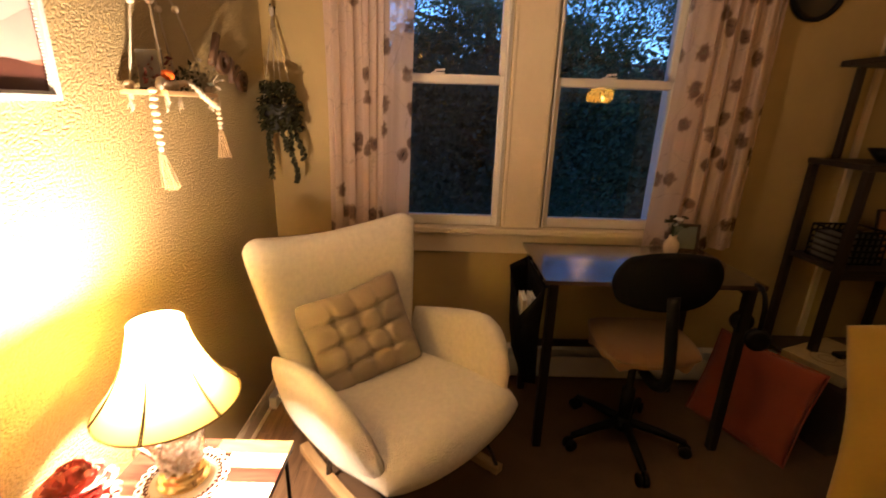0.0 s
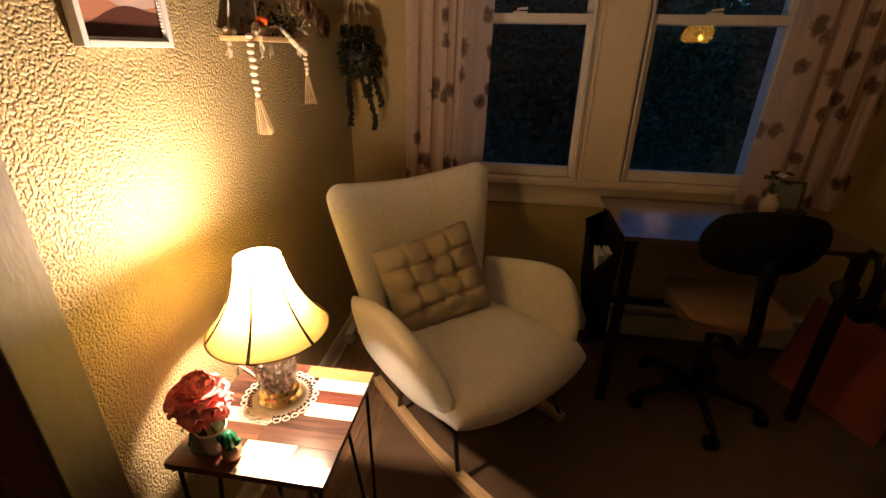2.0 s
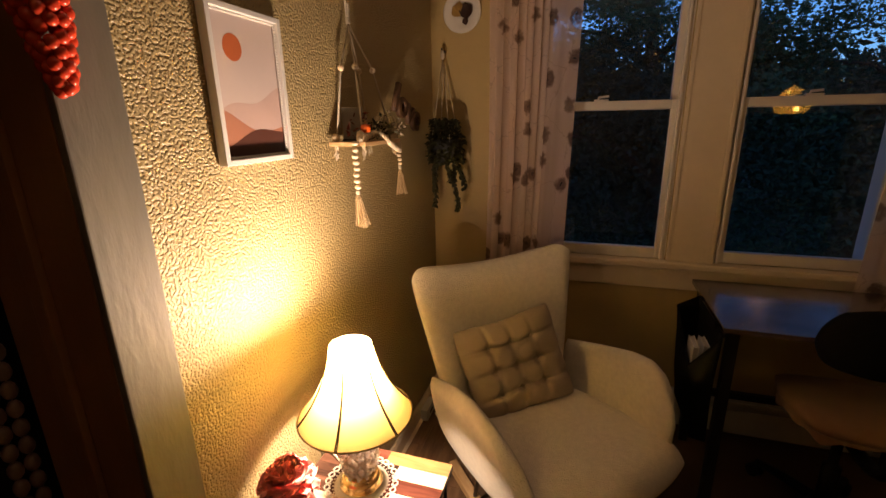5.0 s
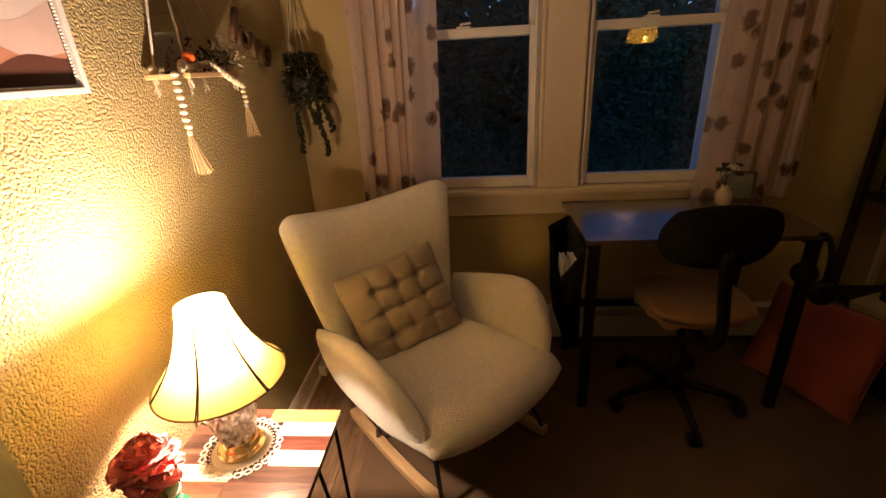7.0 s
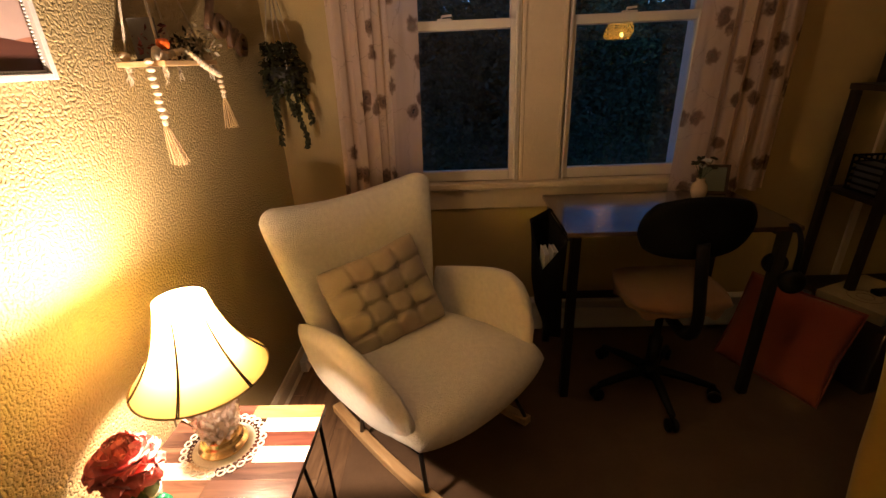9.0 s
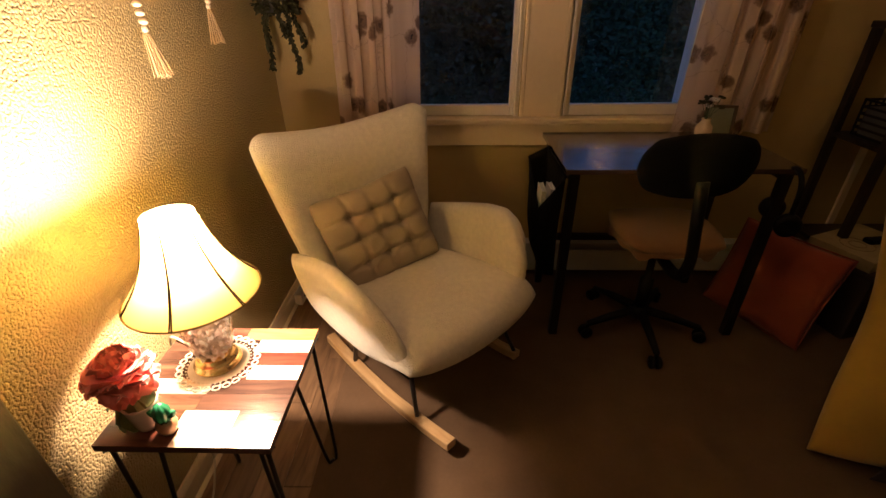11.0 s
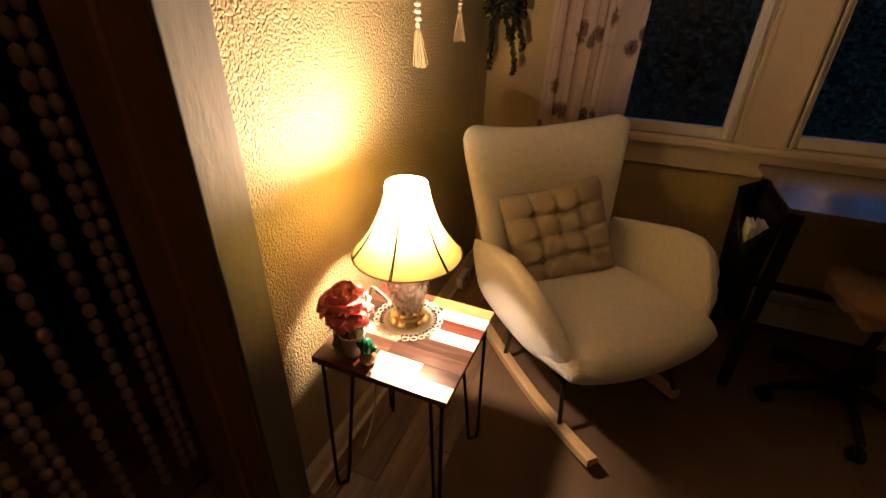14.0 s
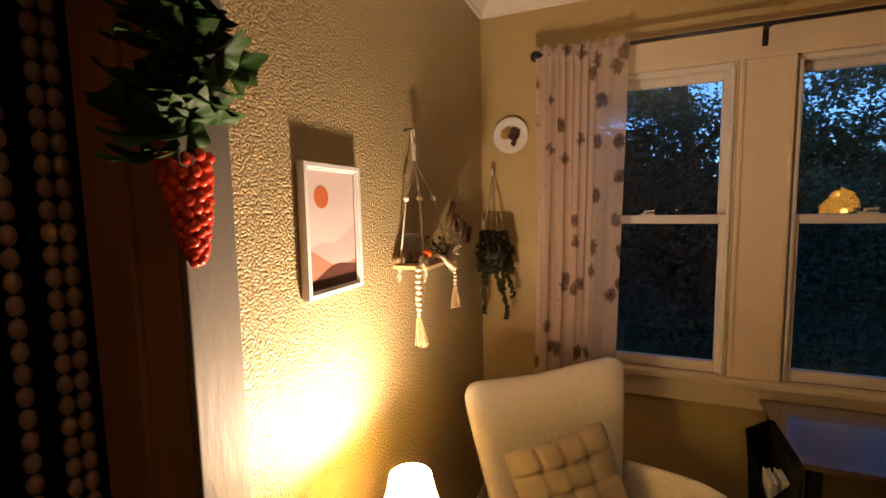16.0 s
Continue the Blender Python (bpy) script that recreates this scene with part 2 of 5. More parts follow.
JUTE = mat("tan_jute", (0.40, 0.285, 0.15), 0.95, vary=0.2, scale=60, bump=0.8, bump_scale=700, spec=0.1)
ROPE = mat("cotton_rope", (0.62, 0.54, 0.40), 0.9, vary=0.15, scale=40, bump=0.8, bump_scale=700)
BEAD = mat("pale_wooden_bead", (0.72, 0.58, 0.40), 0.5, vary=0.1, scale=30, bump=0.1)
BRASS = mat("polished_brass", (0.86, 0.64, 0.28), 0.27, 1.0, vary=0.12, scale=30)
SHADE = fabric("cream_lampshade_cloth", (0.84, 0.70, 0.235), 0.68, (0.86, 0.70, 0.43))
SEAM = mat("brown_shade_seam", (0.09, 0.055, 0.02), 0.8)
LACE = mat("cream_crochet_cotton", (0.74, 0.69, 0.56), 0.9, vary=0.1, scale=40, bump=0.7, bump_scale=800)
CLOTH = curtain_cloth("flowered_sheer_cotton")
JAMB = mat("brown_varnished_jamb", (0.31, 0.15, 0.060), 0.45, vary=0.25, scale=5, stretch=(4, 4, 0.6), bump=0.2, bump_scale=120)
LEAF = mat("dark_leaf", (0.035, 0.085, 0.03), 0.45, vary=0.35, scale=22, second=(0.02, 0.045, 0.02), bump=0.2)
DUSTY = mat("eucalyptus_leaf", (0.050, 0.050, 0.020), 0.6, vary=0.3, scale=30, second=(0.014, 0.013, 0.007), spec=0.2)


# ---- mesh helpers ----
def thing(name, m=None, label="", category="", group="", kind=""):
    e = new(name)
    if m is not None:
        e.matrix_basis = m
    return tagged(e, label, category, group, kind)


def finish(name, bm, material, smooth=False):
    me = bpy.data.meshes.new(name)
    bmesh.ops.recalc_face_normals(bm, faces=bm.faces[:])
    bm.to_mesh(me)
    bm.free()
    me.materials.append(material)
    if smooth:
        me.polygons.foreach_set("use_smooth", [True] * len(me.polygons))
    return new(name, me)


def part(name, bm, material, parent, label="", smooth=False, at=None):
    ob = finish(name, bm, material, smooth)
    ob.parent = parent
    if at is not None:
        ob.matrix_basis = at
    return tagged(ob, label)


def single(name, bm, material, label, category, m=None, smooth=False, group="", kind=""):
    ob = finish(name, bm, material, smooth)
    if m is not None:
        ob.matrix_basis = m
    return tagged(ob, label, category, group, kind)


def box(x0, y0, z0, x1, y1, z1, bevel=0.0, bm=None, m=None):
    """A box with its edges rounded; bm: adds it to that mesh."""
    b = bmesh.new()
    bmesh.ops.create_cube(b, size=1.0)
    for v in b.verts:
        v.co = Vector((x0 + (v.co.x + 0.5) * (x1 - x0), y0 + (v.co.y + 0.5) * (y1 - y0), z0 + (v.co.z + 0.5) * (z1 - z0)))
    if bevel:
        bmesh.ops.bevel(b, geom=b.edges[:], offset=bevel, segments=2, profile=0.6, affect="EDGES")
    if m is not None:
        b.transform(m)
    return join(bm, b) if bm else b


def join(bm, b):
    me = bpy.data.meshes.new("scratch")
    b.to_mesh(me)
    b.free()
    bm.from_mesh(me)
    bpy.data.meshes.remove(me)
    return bm


def tube(points, r, seg=8, bm=None, ends=True):
    """A round bar along points; r: a radius or one for each point."""
    bm = bm or bmesh.new()
    pts = [Vector(p) for p in points]
    rs = r if isinstance(r, (list, tuple)) else [r] * len(pts)
    rings, side = [], None
    for i, p in enumerate(pts):
        d = (pts[min(i + 1, len(pts) - 1)] - pts[max(i - 1, 0)]).normalized()
        if side is None:
            side = d.orthogonal().normalized()
        side = (side - d * side.dot(d)).normalized()
        up = d.cross(side)
        rings.append([bm.verts.new(p + rs[i] * (math.cos(a) * side + math.sin(a) * up)) for a in (2 * math.pi * k / seg for k in range(seg))])
    for a, b in zip(rings, rings[1:]):
        for k in range(seg):
            bm.faces.new((a[k], a[(k + 1) % seg], b[(k + 1) % seg], b[k]))
    if ends:
        bm.faces.new(rings[0][::-1])
        bm.faces.new(rings[-1])
    return bm


def lathe(profile, seg=32, bm=None, m=None, squash=None):
    """Turns (radius, height) pairs round z; squash(angle, r, z) may change the radius."""
    b = bmesh.new()
    rings = []
    for r, z in profile:
        if r < 1e-6:
            rings.append([b.verts.new((0, 0, z))])
            continue
        ring = []
        for k in range(seg):
            a = 2 * math.pi * k / seg
            rr = squash(a, r, z) if squash else r
            ring.append(b.verts.new((rr * math.cos(a), rr * math.sin(a), z)))
        rings.append(ring)
    for p, q in zip(rings, rings[1:]):
        for k in range(seg):
            j = (k + 1) % seg
            if len(p) == 1 and len(q) > 1:
                b.faces.new((p[0], q[j], q[k]))
            elif len(q) == 1 and len(p) > 1:
                b.faces.new((p[k], p[j], q[0]))
            elif len(p) > 1:
                b.faces.new((p[k], p[j], q[j], q[k]))
    if m is not None:
        b.transform(m)
    return join(bm, b) if bm else b


def pad(S, thick, nu=24, nv=24, p=6.0, dent=None, bm=None):
    """A padded form round the surface S(u, v), u and v from -1 to 1, full in the middle and rounded at its rim."""
    bm = bm or bmesh.new()
    us = [math.copysign(1 - (1 - abs(u)) ** 1.45, u) for u in (2 * i / nu - 1 for i in range(nu + 1))]
    vs = [math.copysign(1 - (1 - abs(v)) ** 1.45, v) for v in (2 * j / nv - 1 for j in range(nv + 1))]
    fr, bk = {}, {}
    for i, u in enumerate(us):
        for j, v in enumerate(vs):
            c = S(u, v)
            du = S(min(1, u + 0.01), v) - S(max(-1, u - 0.01), v)
            dv = S(u, min(1, v + 0.01)) - S(u, max(-1, v - 0.01))
            nrm = du.cross(dv).normalized()
            e = max(0.0, (1 - abs(u) ** p) * (1 - abs(v) ** p)) ** 0.5 * thick / 2
            if i in (0, nu) or j in (0, nv):
                fr[i, j] = bk[i, j] = bm.verts.new(c)
            else:
                d = dent(u, v) if dent else 0.0
                fr[i, j] = bm.verts.new(c + nrm * (e - d))
                bk[i, j] = bm.verts.new(c - nrm * (e - d))
    for i in range(nu):
        for j in range(nv):
            for g, flip in ((fr, False), (bk, True)):
                q = [g[i, j], g[i + 1, j], g[i + 1, j + 1], g[i, j + 1]]
                try:
                    bm.faces.new(q[::-1] if flip else q)
                except ValueError:
                    pass
    return bm


def ball(c, r, bm=None, seg=10, stretch=(1, 1, 1)):
    b = bmesh.new()
    bmesh.ops.create_uvsphere(b, u_segments=seg, v_segments=max(5, seg * 2 // 3), radius=1.0)
    for v in b.verts:
        v.co = Vector((c[0] + v.co.x * r * stretch[0], c[1] + v.co.y * r * stretch[1], c[2] + v.co.z * r * stretch[2]))
    return join(bm, b) if bm else b


def lerp(a, b, t):
    return a + (b - a) * t


def curve_points(pts, n=12):
    """Catmull-Rom through the points."""
    P = [Vector(p) for p in pts]
    P = [P[0] * 2 - P[1], *P, P[-1] * 2 - P[-2]]
    out = []
    for i in range(1, len(P) - 2):
        for k in range(n):
            t = k / n
            a, b, c, d = P[i - 1 : i + 3]
            out.append(0.5 * ((2 * b) + (c - a) * t + (2 * a - 5 * b + 4 * c - d) * t * t + (3 * b - a - 3 * c + d) * t**3))
    return out + [P[-2]]


# ---- the room ----
WY, CZ, RX, BY = 1.545, 2.535, 3.05, -2.3      # window wall, ceiling, right wall, back wall
OL, OR, OB, OT = (0.50, 1.077), (1.262, 1.839), 0.82, 2.11   # window openings


def wall(name, boxes, material, label):
    bm = bmesh.new()
    for b in boxes:
        box(*b, bm=bm)
    return single(name, bm, material, label, "wall", kind="structure")


wall("wall_north", [(-0.24, WY, -0.05, OL[0], WY + 0.16, 2.75), (OL[1], WY, OB, OR[0], WY + 0.16, OT), (OR[1], WY, -0.05, RX, WY + 0.16, 2.75),
                    (OL[0], WY, -0.05, OR[1], WY + 0.16, OB), (OL[0], WY, OT, OR[1], WY + 0.16, 2.75)], WALL2, "ochre painted wall with two sash windows")
wall("wall_west", [(-0.24, -0.09, -0.05, 0, WY, 2.75), (-0.24, BY, -0.05, 0, -0.95, 2.75), (-0.24, -0.95, 2.06, 0, -0.09, 2.75)], WALL, "ochre wall with coarse stippled plaster and a doorway")
wall("wall_east", [(RX, BY - 0.1, -0.05, RX + 0.12, WY + 0.16, 2.75)], WALL2, "plain ochre painted wall")
wall("wall_south", [(-0.24, BY - 0.12, -0.05, RX, BY, 2.75)], WALL2, "plain ochre painted wall")
wall("ceiling", [(-0.24, BY - 0.12, CZ + 0.002, RX + 0.12, WY + 0.16, CZ + 0.12)], CEIL, "off-white painted ceiling")
# near-black base colour stands in for the next room having no light
DARK = mat("unlit_room_tone", (0.05, 0.045, 0.06), 0.8, vary=0.1)
wall("wall_far", [(-2.2, -2.0, -0.05, -2.1, 1.2, 2.75), (-2.1, -2.0, -0.05, -0.24, -1.9, 2.75), (-2.1, 1.1, -0.05, -0.24, 1.2, 2.75), (-2.1, -1.9, 2.5, -0.24, 1.1, 2.6)], DARK, "wall of the next room, coloured near-black as if unlit")

# floor: boards beside the wall, carpet over the rest
sub = single("floor", box(-2.1, BY, -0.08, RX, WY, -0.014), mat("sub_floor", (0.05, 0.03, 0.02), 0.8), "brown floor of narrow wooden boards", "floor", kind="structure")
carpet = bmesh.new()
NX, NY = 90, 120
cv = {}
for i in range(NX + 1):
    for j in range(NY + 1):
        x, y = lerp(0.345, RX - 0.002, i / NX), lerp(BY + 0.002, WY - 0.015, j / NY)
        edge = -0.006 if i == 0 else 0
        cv[i, j] = carpet.verts.new((x + (0.004 * noise.noise((0, y * 9, 0)) if i == 0 else 0), y, 0.001 + edge + 0.0025 * noise.noise((x * 5, y * 5, 2))))
for i in range(NX):
    for j in range(NY):
        carpet.faces.new((cv[i, j], cv[i + 1, j], cv[i + 1, j + 1], cv[i, j + 1]))
single("carpet", carpet, RUG, "worn brown low-pile carpet covering the floor", "carpet", smooth=True, kind="structure")

# mouldings
crown = [(0, -0.085), (0.012, -0.085), (0.016, -0.07), (0.035, -0.045), (0.06, -0.02), (0.07, -0.012), (0.07, 0), (0, 0)]


def moulding(name, profile, a, b, out, label):
    """A profile (out, up) run from a to b; out: the way it stands off the wall."""
    bm = bmesh.new()
    ends = [[bm.verts.new(Vector(p) + Vector(out) * o + Vector((0, 0, u))) for o, u in profile] for p in (a, b)]
    for k in range(len(profile)):
        j = (k + 1) % len(profile)
        bm.faces.new((ends[0][k], ends[0][j], ends[1][j], ends[1][k]))
    bm.faces.new(ends[0])
    bm.faces.new(ends[1][::-1])
    return single(name, bm, TRIM if "base" in name else CEIL, label, "trim", kind="structure")


moulding("trim", crown, (0, BY, CZ), (0, WY, CZ), (1, 0, 0), "cream crown moulding under the ceiling")
moulding("trim", crown, (0, WY, CZ), (RX, WY, CZ), (0, -1, 0), "cream crown moulding under the ceiling")
base = [(0, 0), (0.016, 0), (0.016, 0.075), (0.012, 0.084), (0.006, 0.093), (0, 0.093)]
moulding("baseboard", base, (0, 0.002, -0.012), (0, WY, -0.012), (1, 0, 0), "cream painted baseboard along the textured wall")
shoe = [(0.016, 0), (0.03, 0), (0.028, 0.012), (0.016, 0.018)]
moulding("baseboard", shoe, (0, 0.002, -0.012), (0, WY, -0.012), (1, 0, 0), "cream quarter-round at the foot of the baseboard")

# doorway with casing and varnished jamb
door = thing("door_1", None, "open doorway with cream casing and brown varnished jamb", "doorway", kind="structure")
c = bmesh.new()
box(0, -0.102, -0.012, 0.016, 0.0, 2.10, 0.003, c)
part("casing", c, CASE, door, "chipped cream casing board, coloured darker to hold down lamp light")
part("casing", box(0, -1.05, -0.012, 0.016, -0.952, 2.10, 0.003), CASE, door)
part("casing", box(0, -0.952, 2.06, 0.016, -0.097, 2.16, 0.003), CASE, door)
part("jamb", box(-0.24, -0.102, -0.012, -0.002, -0.0905, 2.06, 0.002), JAMB, door, "brown varnished wooden jamb")
part("jamb", box(-0.24, -0.95, -0.012, -0.002, -0.938, 2.06, 0.002), JAMB, door)
part("door_stop", box(-0.135, -0.116, -0.012, -0.10, -0.102, 2.05, 0.003), JAMB, door)
part("head_jamb", box(-0.24, -0.938, 2.04, -0.002, -0.102, 2.0595, 0.002), JAMB, door)

# ---- windows ----
surround = thing("window_trim", None, "cream painted window casing with sill and apron", "window trim", kind="structure")
F = WY - 0.02
for x0, x1 in ((0.395, OL[0]), (OR[1], 1.945)):
    part("side_casing", box(x0, F, OB, x1, WY, OT, 0.003), TRIM, surround)
part("mullion_casing", box(OL[1] + 0.004, F, OB, OR[0] - 0.004, WY, OT, 0.003), TRIM, surround)
part("mullion_bead", box(OL[1] + 0.0005, F - 0.006, OB, OL[1] + 0.018, F - 0.0005, OT, 0.003), TRIM, surround)
part("mullion_bead", box(OR[0] - 0.018, F - 0.006, OB, OR[0] - 0.0005, F - 0.0005, OT, 0.003), TRIM, surround)
part("head_casing", box(0.385, F - 0.002, OT, 1.955, WY, 2.225, 0.003), TRIM, surround)
part("head_cap", box(0.375, F - 0.014, 2.225, 1.965, WY, 2.243, 0.004), TRIM, surround)
part("window_sill", box(0.36, WY - 0.052, 0.79, 1.98, WY + 0.045, OB, 0.007), TRIM, surround)
part("apron", box(0.395, F, 0.690, 1.945, WY, 0.79, 0.003), TRIM, surround)


def sash_window(name, x0, x1):
    w = thing(name, None, "white double-hung sash window with worn paint", "window", kind="structure")
    yl, yu = WY + 0.006, WY + 0.043
    fr = bmesh.new()
    for a, b in ((x0, x0 + 0.012), (x1 - 0.012, x1)):
        box(a, WY + 0.001, OB, b, WY + 0.16, OT, 0.002, fr)
    box(x0 + 0.012, WY + 0.001, OT - 0.02, x1 - 0.012, WY + 0.16, OT, 0.002, fr)
    box(x0 + 0.012, WY + 0.046, OB - 0.002, x1 - 0.012, WY + 0.16, OB + 0.01, 0.002, fr)
    part("window_frame", fr, SASH, w)
    for x, a, b in ((x0 + 0.012, 0, 1), (x1 - 0.012, -1, 0)):
        part("stop_bead", box(x + a * 0.012, WY - 0.012, OB, x + b * 0.012, WY + 0.0045, OT - 0.02, 0.003), SASH, w)
    s0, s1 = x0 + 0.013, x1 - 0.013
    for nm, y, z0, z1, bot, top in (("lower_sash", yl, OB + 0.0003, 1.50, 0.048, 0.036), ("upper_sash", yu, 1.462, OT - 0.021, 0.038, 0.034)):
        s = bmesh.new()
        st = 0.030
        box(s0, y, z0, s0 + st, y + 0.034, z1, 0.004, s)
        box(s1 - st, y, z0, s1, y + 0.034, z1, 0.004, s)
        box(s0 + st, y, z0, s1 - st, y + 0.034, z0 + bot, 0.004, s)
        box(s0 + st, y, z1 - top, s1 - st, y + 0.034, z1, 0.004, s)
        sash = part(nm, s, SASH, w)
        g = part("pane", box(s0 + st - 0.004, y + 0.015, z0 + bot - 0.004, s1 - st + 0.004, y + 0.018, z1 - top + 0.004), GLASS, sash)
        g.visible_shadow = False
    lock = box(-0.03, -0.012, 0, 0.03, 0.012, 0.008, 0.003)
    tube([(-0.012, 0, 0.008), (-0.012, 0, 0.016), (0.03, 0.006, 0.02)], 0.005, 8, lock)
    part("sash_lock", lock, SASH, w, "painted sash lock", at=pose((x0 + x1) / 2 - 0.03, yl + 0.018, 1.50))


sash_window("window_1", *OL)
sash_window("window_2", *OR)

# ---- curtains on a rod ----
rod = thing("curtain_rod", None, "black metal curtain rod with ball finials", "curtain rod")
RY, RZ = 1.452, 2.212
part("pole", tube([(0.30, RY, RZ), (2.16, RY, RZ)], 0.008, 12), BLACK, rod, smooth=True)
for x, s in ((0.288, -1), (2.172, 1)):
    f = lathe([(0, -0.026), (0.009, -0.025), (0.020, -0.017), (0.0245, 0), (0.020, 0.017), (0.012, 0.024), (0.012, 0.034), (0.0, 0.034)], 14)
    part("finial", f, BLACK, rod, smooth=True, at=pose(x, RY, RZ, 0, 90 * -s, 0))
for x in (0.345, 1.155, 2.12):
    b = box(-0.010, F - 0.007 - RY, -0.062, 0.010, F - 0.003 - RY, 0.012, 0.002)
    tube([(0, F - 0.005 - RY, 0), (0, 0.012, 0), (0, 0.0, -0.011), (0, -0.011, -0.004)], 0.004, 8, b)
    part("bracket", b, BLACK, rod, at=pose(x, RY, RZ))


def curtain(x_out, x_in_top, x_in_bot, seed, label):
    """A gathered panel: tight folds at the outer side, one open width towards the glass."""
    bm = bmesh.new()
    uv = bm.loops.layers.uv.new("cloth")
    wide = bm.loops.layers.uv.new("width")
    rnd = random.Random(seed)
    nu, nv = 190, 90
    z0, z1 = 0.745 + 0.01 * seed, 2.243
    ph = [rnd.uniform(0, 6.3) for _ in range(6)]
    grid, coord = {}, {}
    for i in range(nu + 1):
        s = i / nu
        g = s / 0.78 * 0.70 if s < 0.78 else 0.70 + (s - 0.78) / 0.22 * 0.30
        amp = 0.023 if s < 0.74 else lerp(0.023, 0.006, min(1, (s - 0.74) / 0.08))
        for j in range(nv + 1):
            t = j / nv
            z = lerp(z1, z0, t)
            xin = lerp(x_in_top, x_in_bot, t)
            x = lerp(x_out + 0.012 * math.sin(3 * t + ph[0]) * t, xin, g)
            drop = min(1.0, t * 1.6)
            narrow = math.sin(2 * math.pi * 10.5 * s + ph[1] + 0.9 * math.sin(5 * s + ph[2]) + 0.6 * t)
            broad = math.sin(2 * math.pi * 4.5 * s + ph[3] + 0.5 * math.sin(2.2 * t + ph[2]))
            wave = lerp(0.75 * narrow + 0.25 * broad, 0.12 * narrow + 0.85 * broad, drop)
            y = RY - 0.004 + amp * wave * lerp(0.55, 1.0, drop)
            if abs(z - RZ) < 0.020:
                y = RY - 0.013 + 0.004 * narrow
            elif z > RZ:
                y = RY - 0.006 + 0.010 * narrow
            x += 0.006 * math.cos(2 * math.pi * 10.5 * s + ph[4]) * (s < 0.78)
            if t < 0.012:
                z += 0.006 * math.sin(40 * s + ph[5]) + 0.004 * math.sin(97 * s + ph[4])
            grid[i, j] = bm.verts.new((x, y, z))
            coord[i, j] = (s * 0.66 + seed * 0.37, z)
    for i in range(nu):
        for j in range(nv):
            k = ((i, j), (i + 1, j), (i + 1, j + 1), (i, j + 1))
            f = bm.faces.new([grid[q] for q in k])
            for lp, q in zip(f.loops, k):
                lp[uv].uv = coord[q]
                lp[wide].uv = (q[0] / nu, q[1] / nv)
    return single("curtain", bm, CLOTH, label, "curtain", smooth=True, group="curtains at the windows")


curtain(0.295, 0.672, 0.640, 1, "sheer cream curtain with brown poppies gathered beside the corner")
curtain(2.150, 1.775, 1.730, 2, "sheer cream curtain with brown poppies hanging behind the desk")

# ---- baseboard heater under the windows ----
heater = thing("baseboard_heater", pose(0, WY, 0), "long white metal baseboard heater under the windows", "heater")
hp = bmesh.new()
for b in ((0.62, -0.062, 0.03, 2.55, -0.058, 0.150), (0.62, -0.058, 0.172, 2.55, -0.001, 0.19), (0.62, -0.008, 0.0, 2.55, -0.001, 0.172)):
    box(*b, 0.0015, hp)
part("cover", hp, WHITE, heater)
for x in (0.60, 2.55):
    part("end_cap", box(x, -0.066, 0, x + 0.02, -0.001, 0.194, 0.003), WHITE, heater)
fins = bmesh.new()
for k in range(120):
    box(0.64 + k * 0.0158, -0.05, 0.05, 0.6415 + k * 0.0158, -0.012, 0.12, bm=fins)
tagged(part("fins", fins, mat("aluminium_fin", (0.4, 0.4, 0.4), 0.5, 0.8), heater), kind="stuff")


# ---- cream rocking chair ----
chair = thing("rocking_chair", pose(0.660, 0.792, 0, 0, 0, 45), "cream boucle wingback rocking chair on black legs and wooden runners", "rocking chair")


def along(table, x):
    """Smooth reading of a short table of (x, value) pairs."""
    for (a, p), (b, q) in zip(table, table[1:]):
        if x <= b:
            k = max(0.0, (x - a) / (b - a))
            return p + (q - p) * k
    return table[-1][1]


def back_surface(u, v):
    t = (v + 1) / 2
    top = 0.900 + 0.052 * abs(u) ** 1.8 - 0.045 * max(0.0, (abs(u) - 0.80) / 0.20) ** 2.6
    z = lerp(0.30, top, t)
    half = lerp(0.215, 0.356, t**0.75)
    y = 0.235 + 0.2 * z - 0.088 * abs(u) ** 2.2
    return Vector((u * half - 0.002, y, z))


def seat_surface(u, v):
    u, v = u * math.sqrt(1 - 0.17 * v * v * (v > 0)), v * math.sqrt(1 - 0.17 * u * u)
    f = (v + 1) / 2
    half = lerp(0.262, 0.318, f) + 0.030 * f * (u > 0) - 0.016 * max(0, f - 0.75) * 4 * abs(u) ** 3
    y = lerp(0.24, -0.330 - 0.006 * u, f) + 0.024 * abs(u) ** 4 * f
    z = lerp(0.335, 0.376, f) - 0.042 * max(0, (f - 0.8) / 0.2) ** 2 + 0.014 * (abs(u) ** 2)
    return Vector((u * half, y, z))


ARM_TOP = {-1: ((0.0, 0.545), (0.3, 0.598), (0.5, 0.612), (0.65, 0.592), (0.78, 0.558), (0.88, 0.512), (0.95, 0.462), (1.0, 0.42)),
           1: ((0.0, 0.535), (0.3, 0.582), (0.6, 0.628), (0.76, 0.640), (0.87, 0.618), (0.95, 0.565), (1.0, 0.47))}


def arm_surface(side):
    def S(u, v):
        f, t = (u + 1) / 2, (v + 1) / 2
        top = along(ARM_TOP[side], f)
        bot = lerp(0.325, 0.30, min(1, f * 1.6)) + 0.055 * max(0, (f - 0.6) / 0.4) ** 2
        z = lerp(bot, top, t)
        x = lerp(0.252, 0.314, t**0.6) + 0.016 * math.sin(math.pi * f) - 0.030 * f * f
        y = lerp(0.285, -0.246 - 0.012 * math.sin(math.pi * t), f)
        return Vector((side * x + (0.004 if side < 0 else 0.014), y, z))
    return S


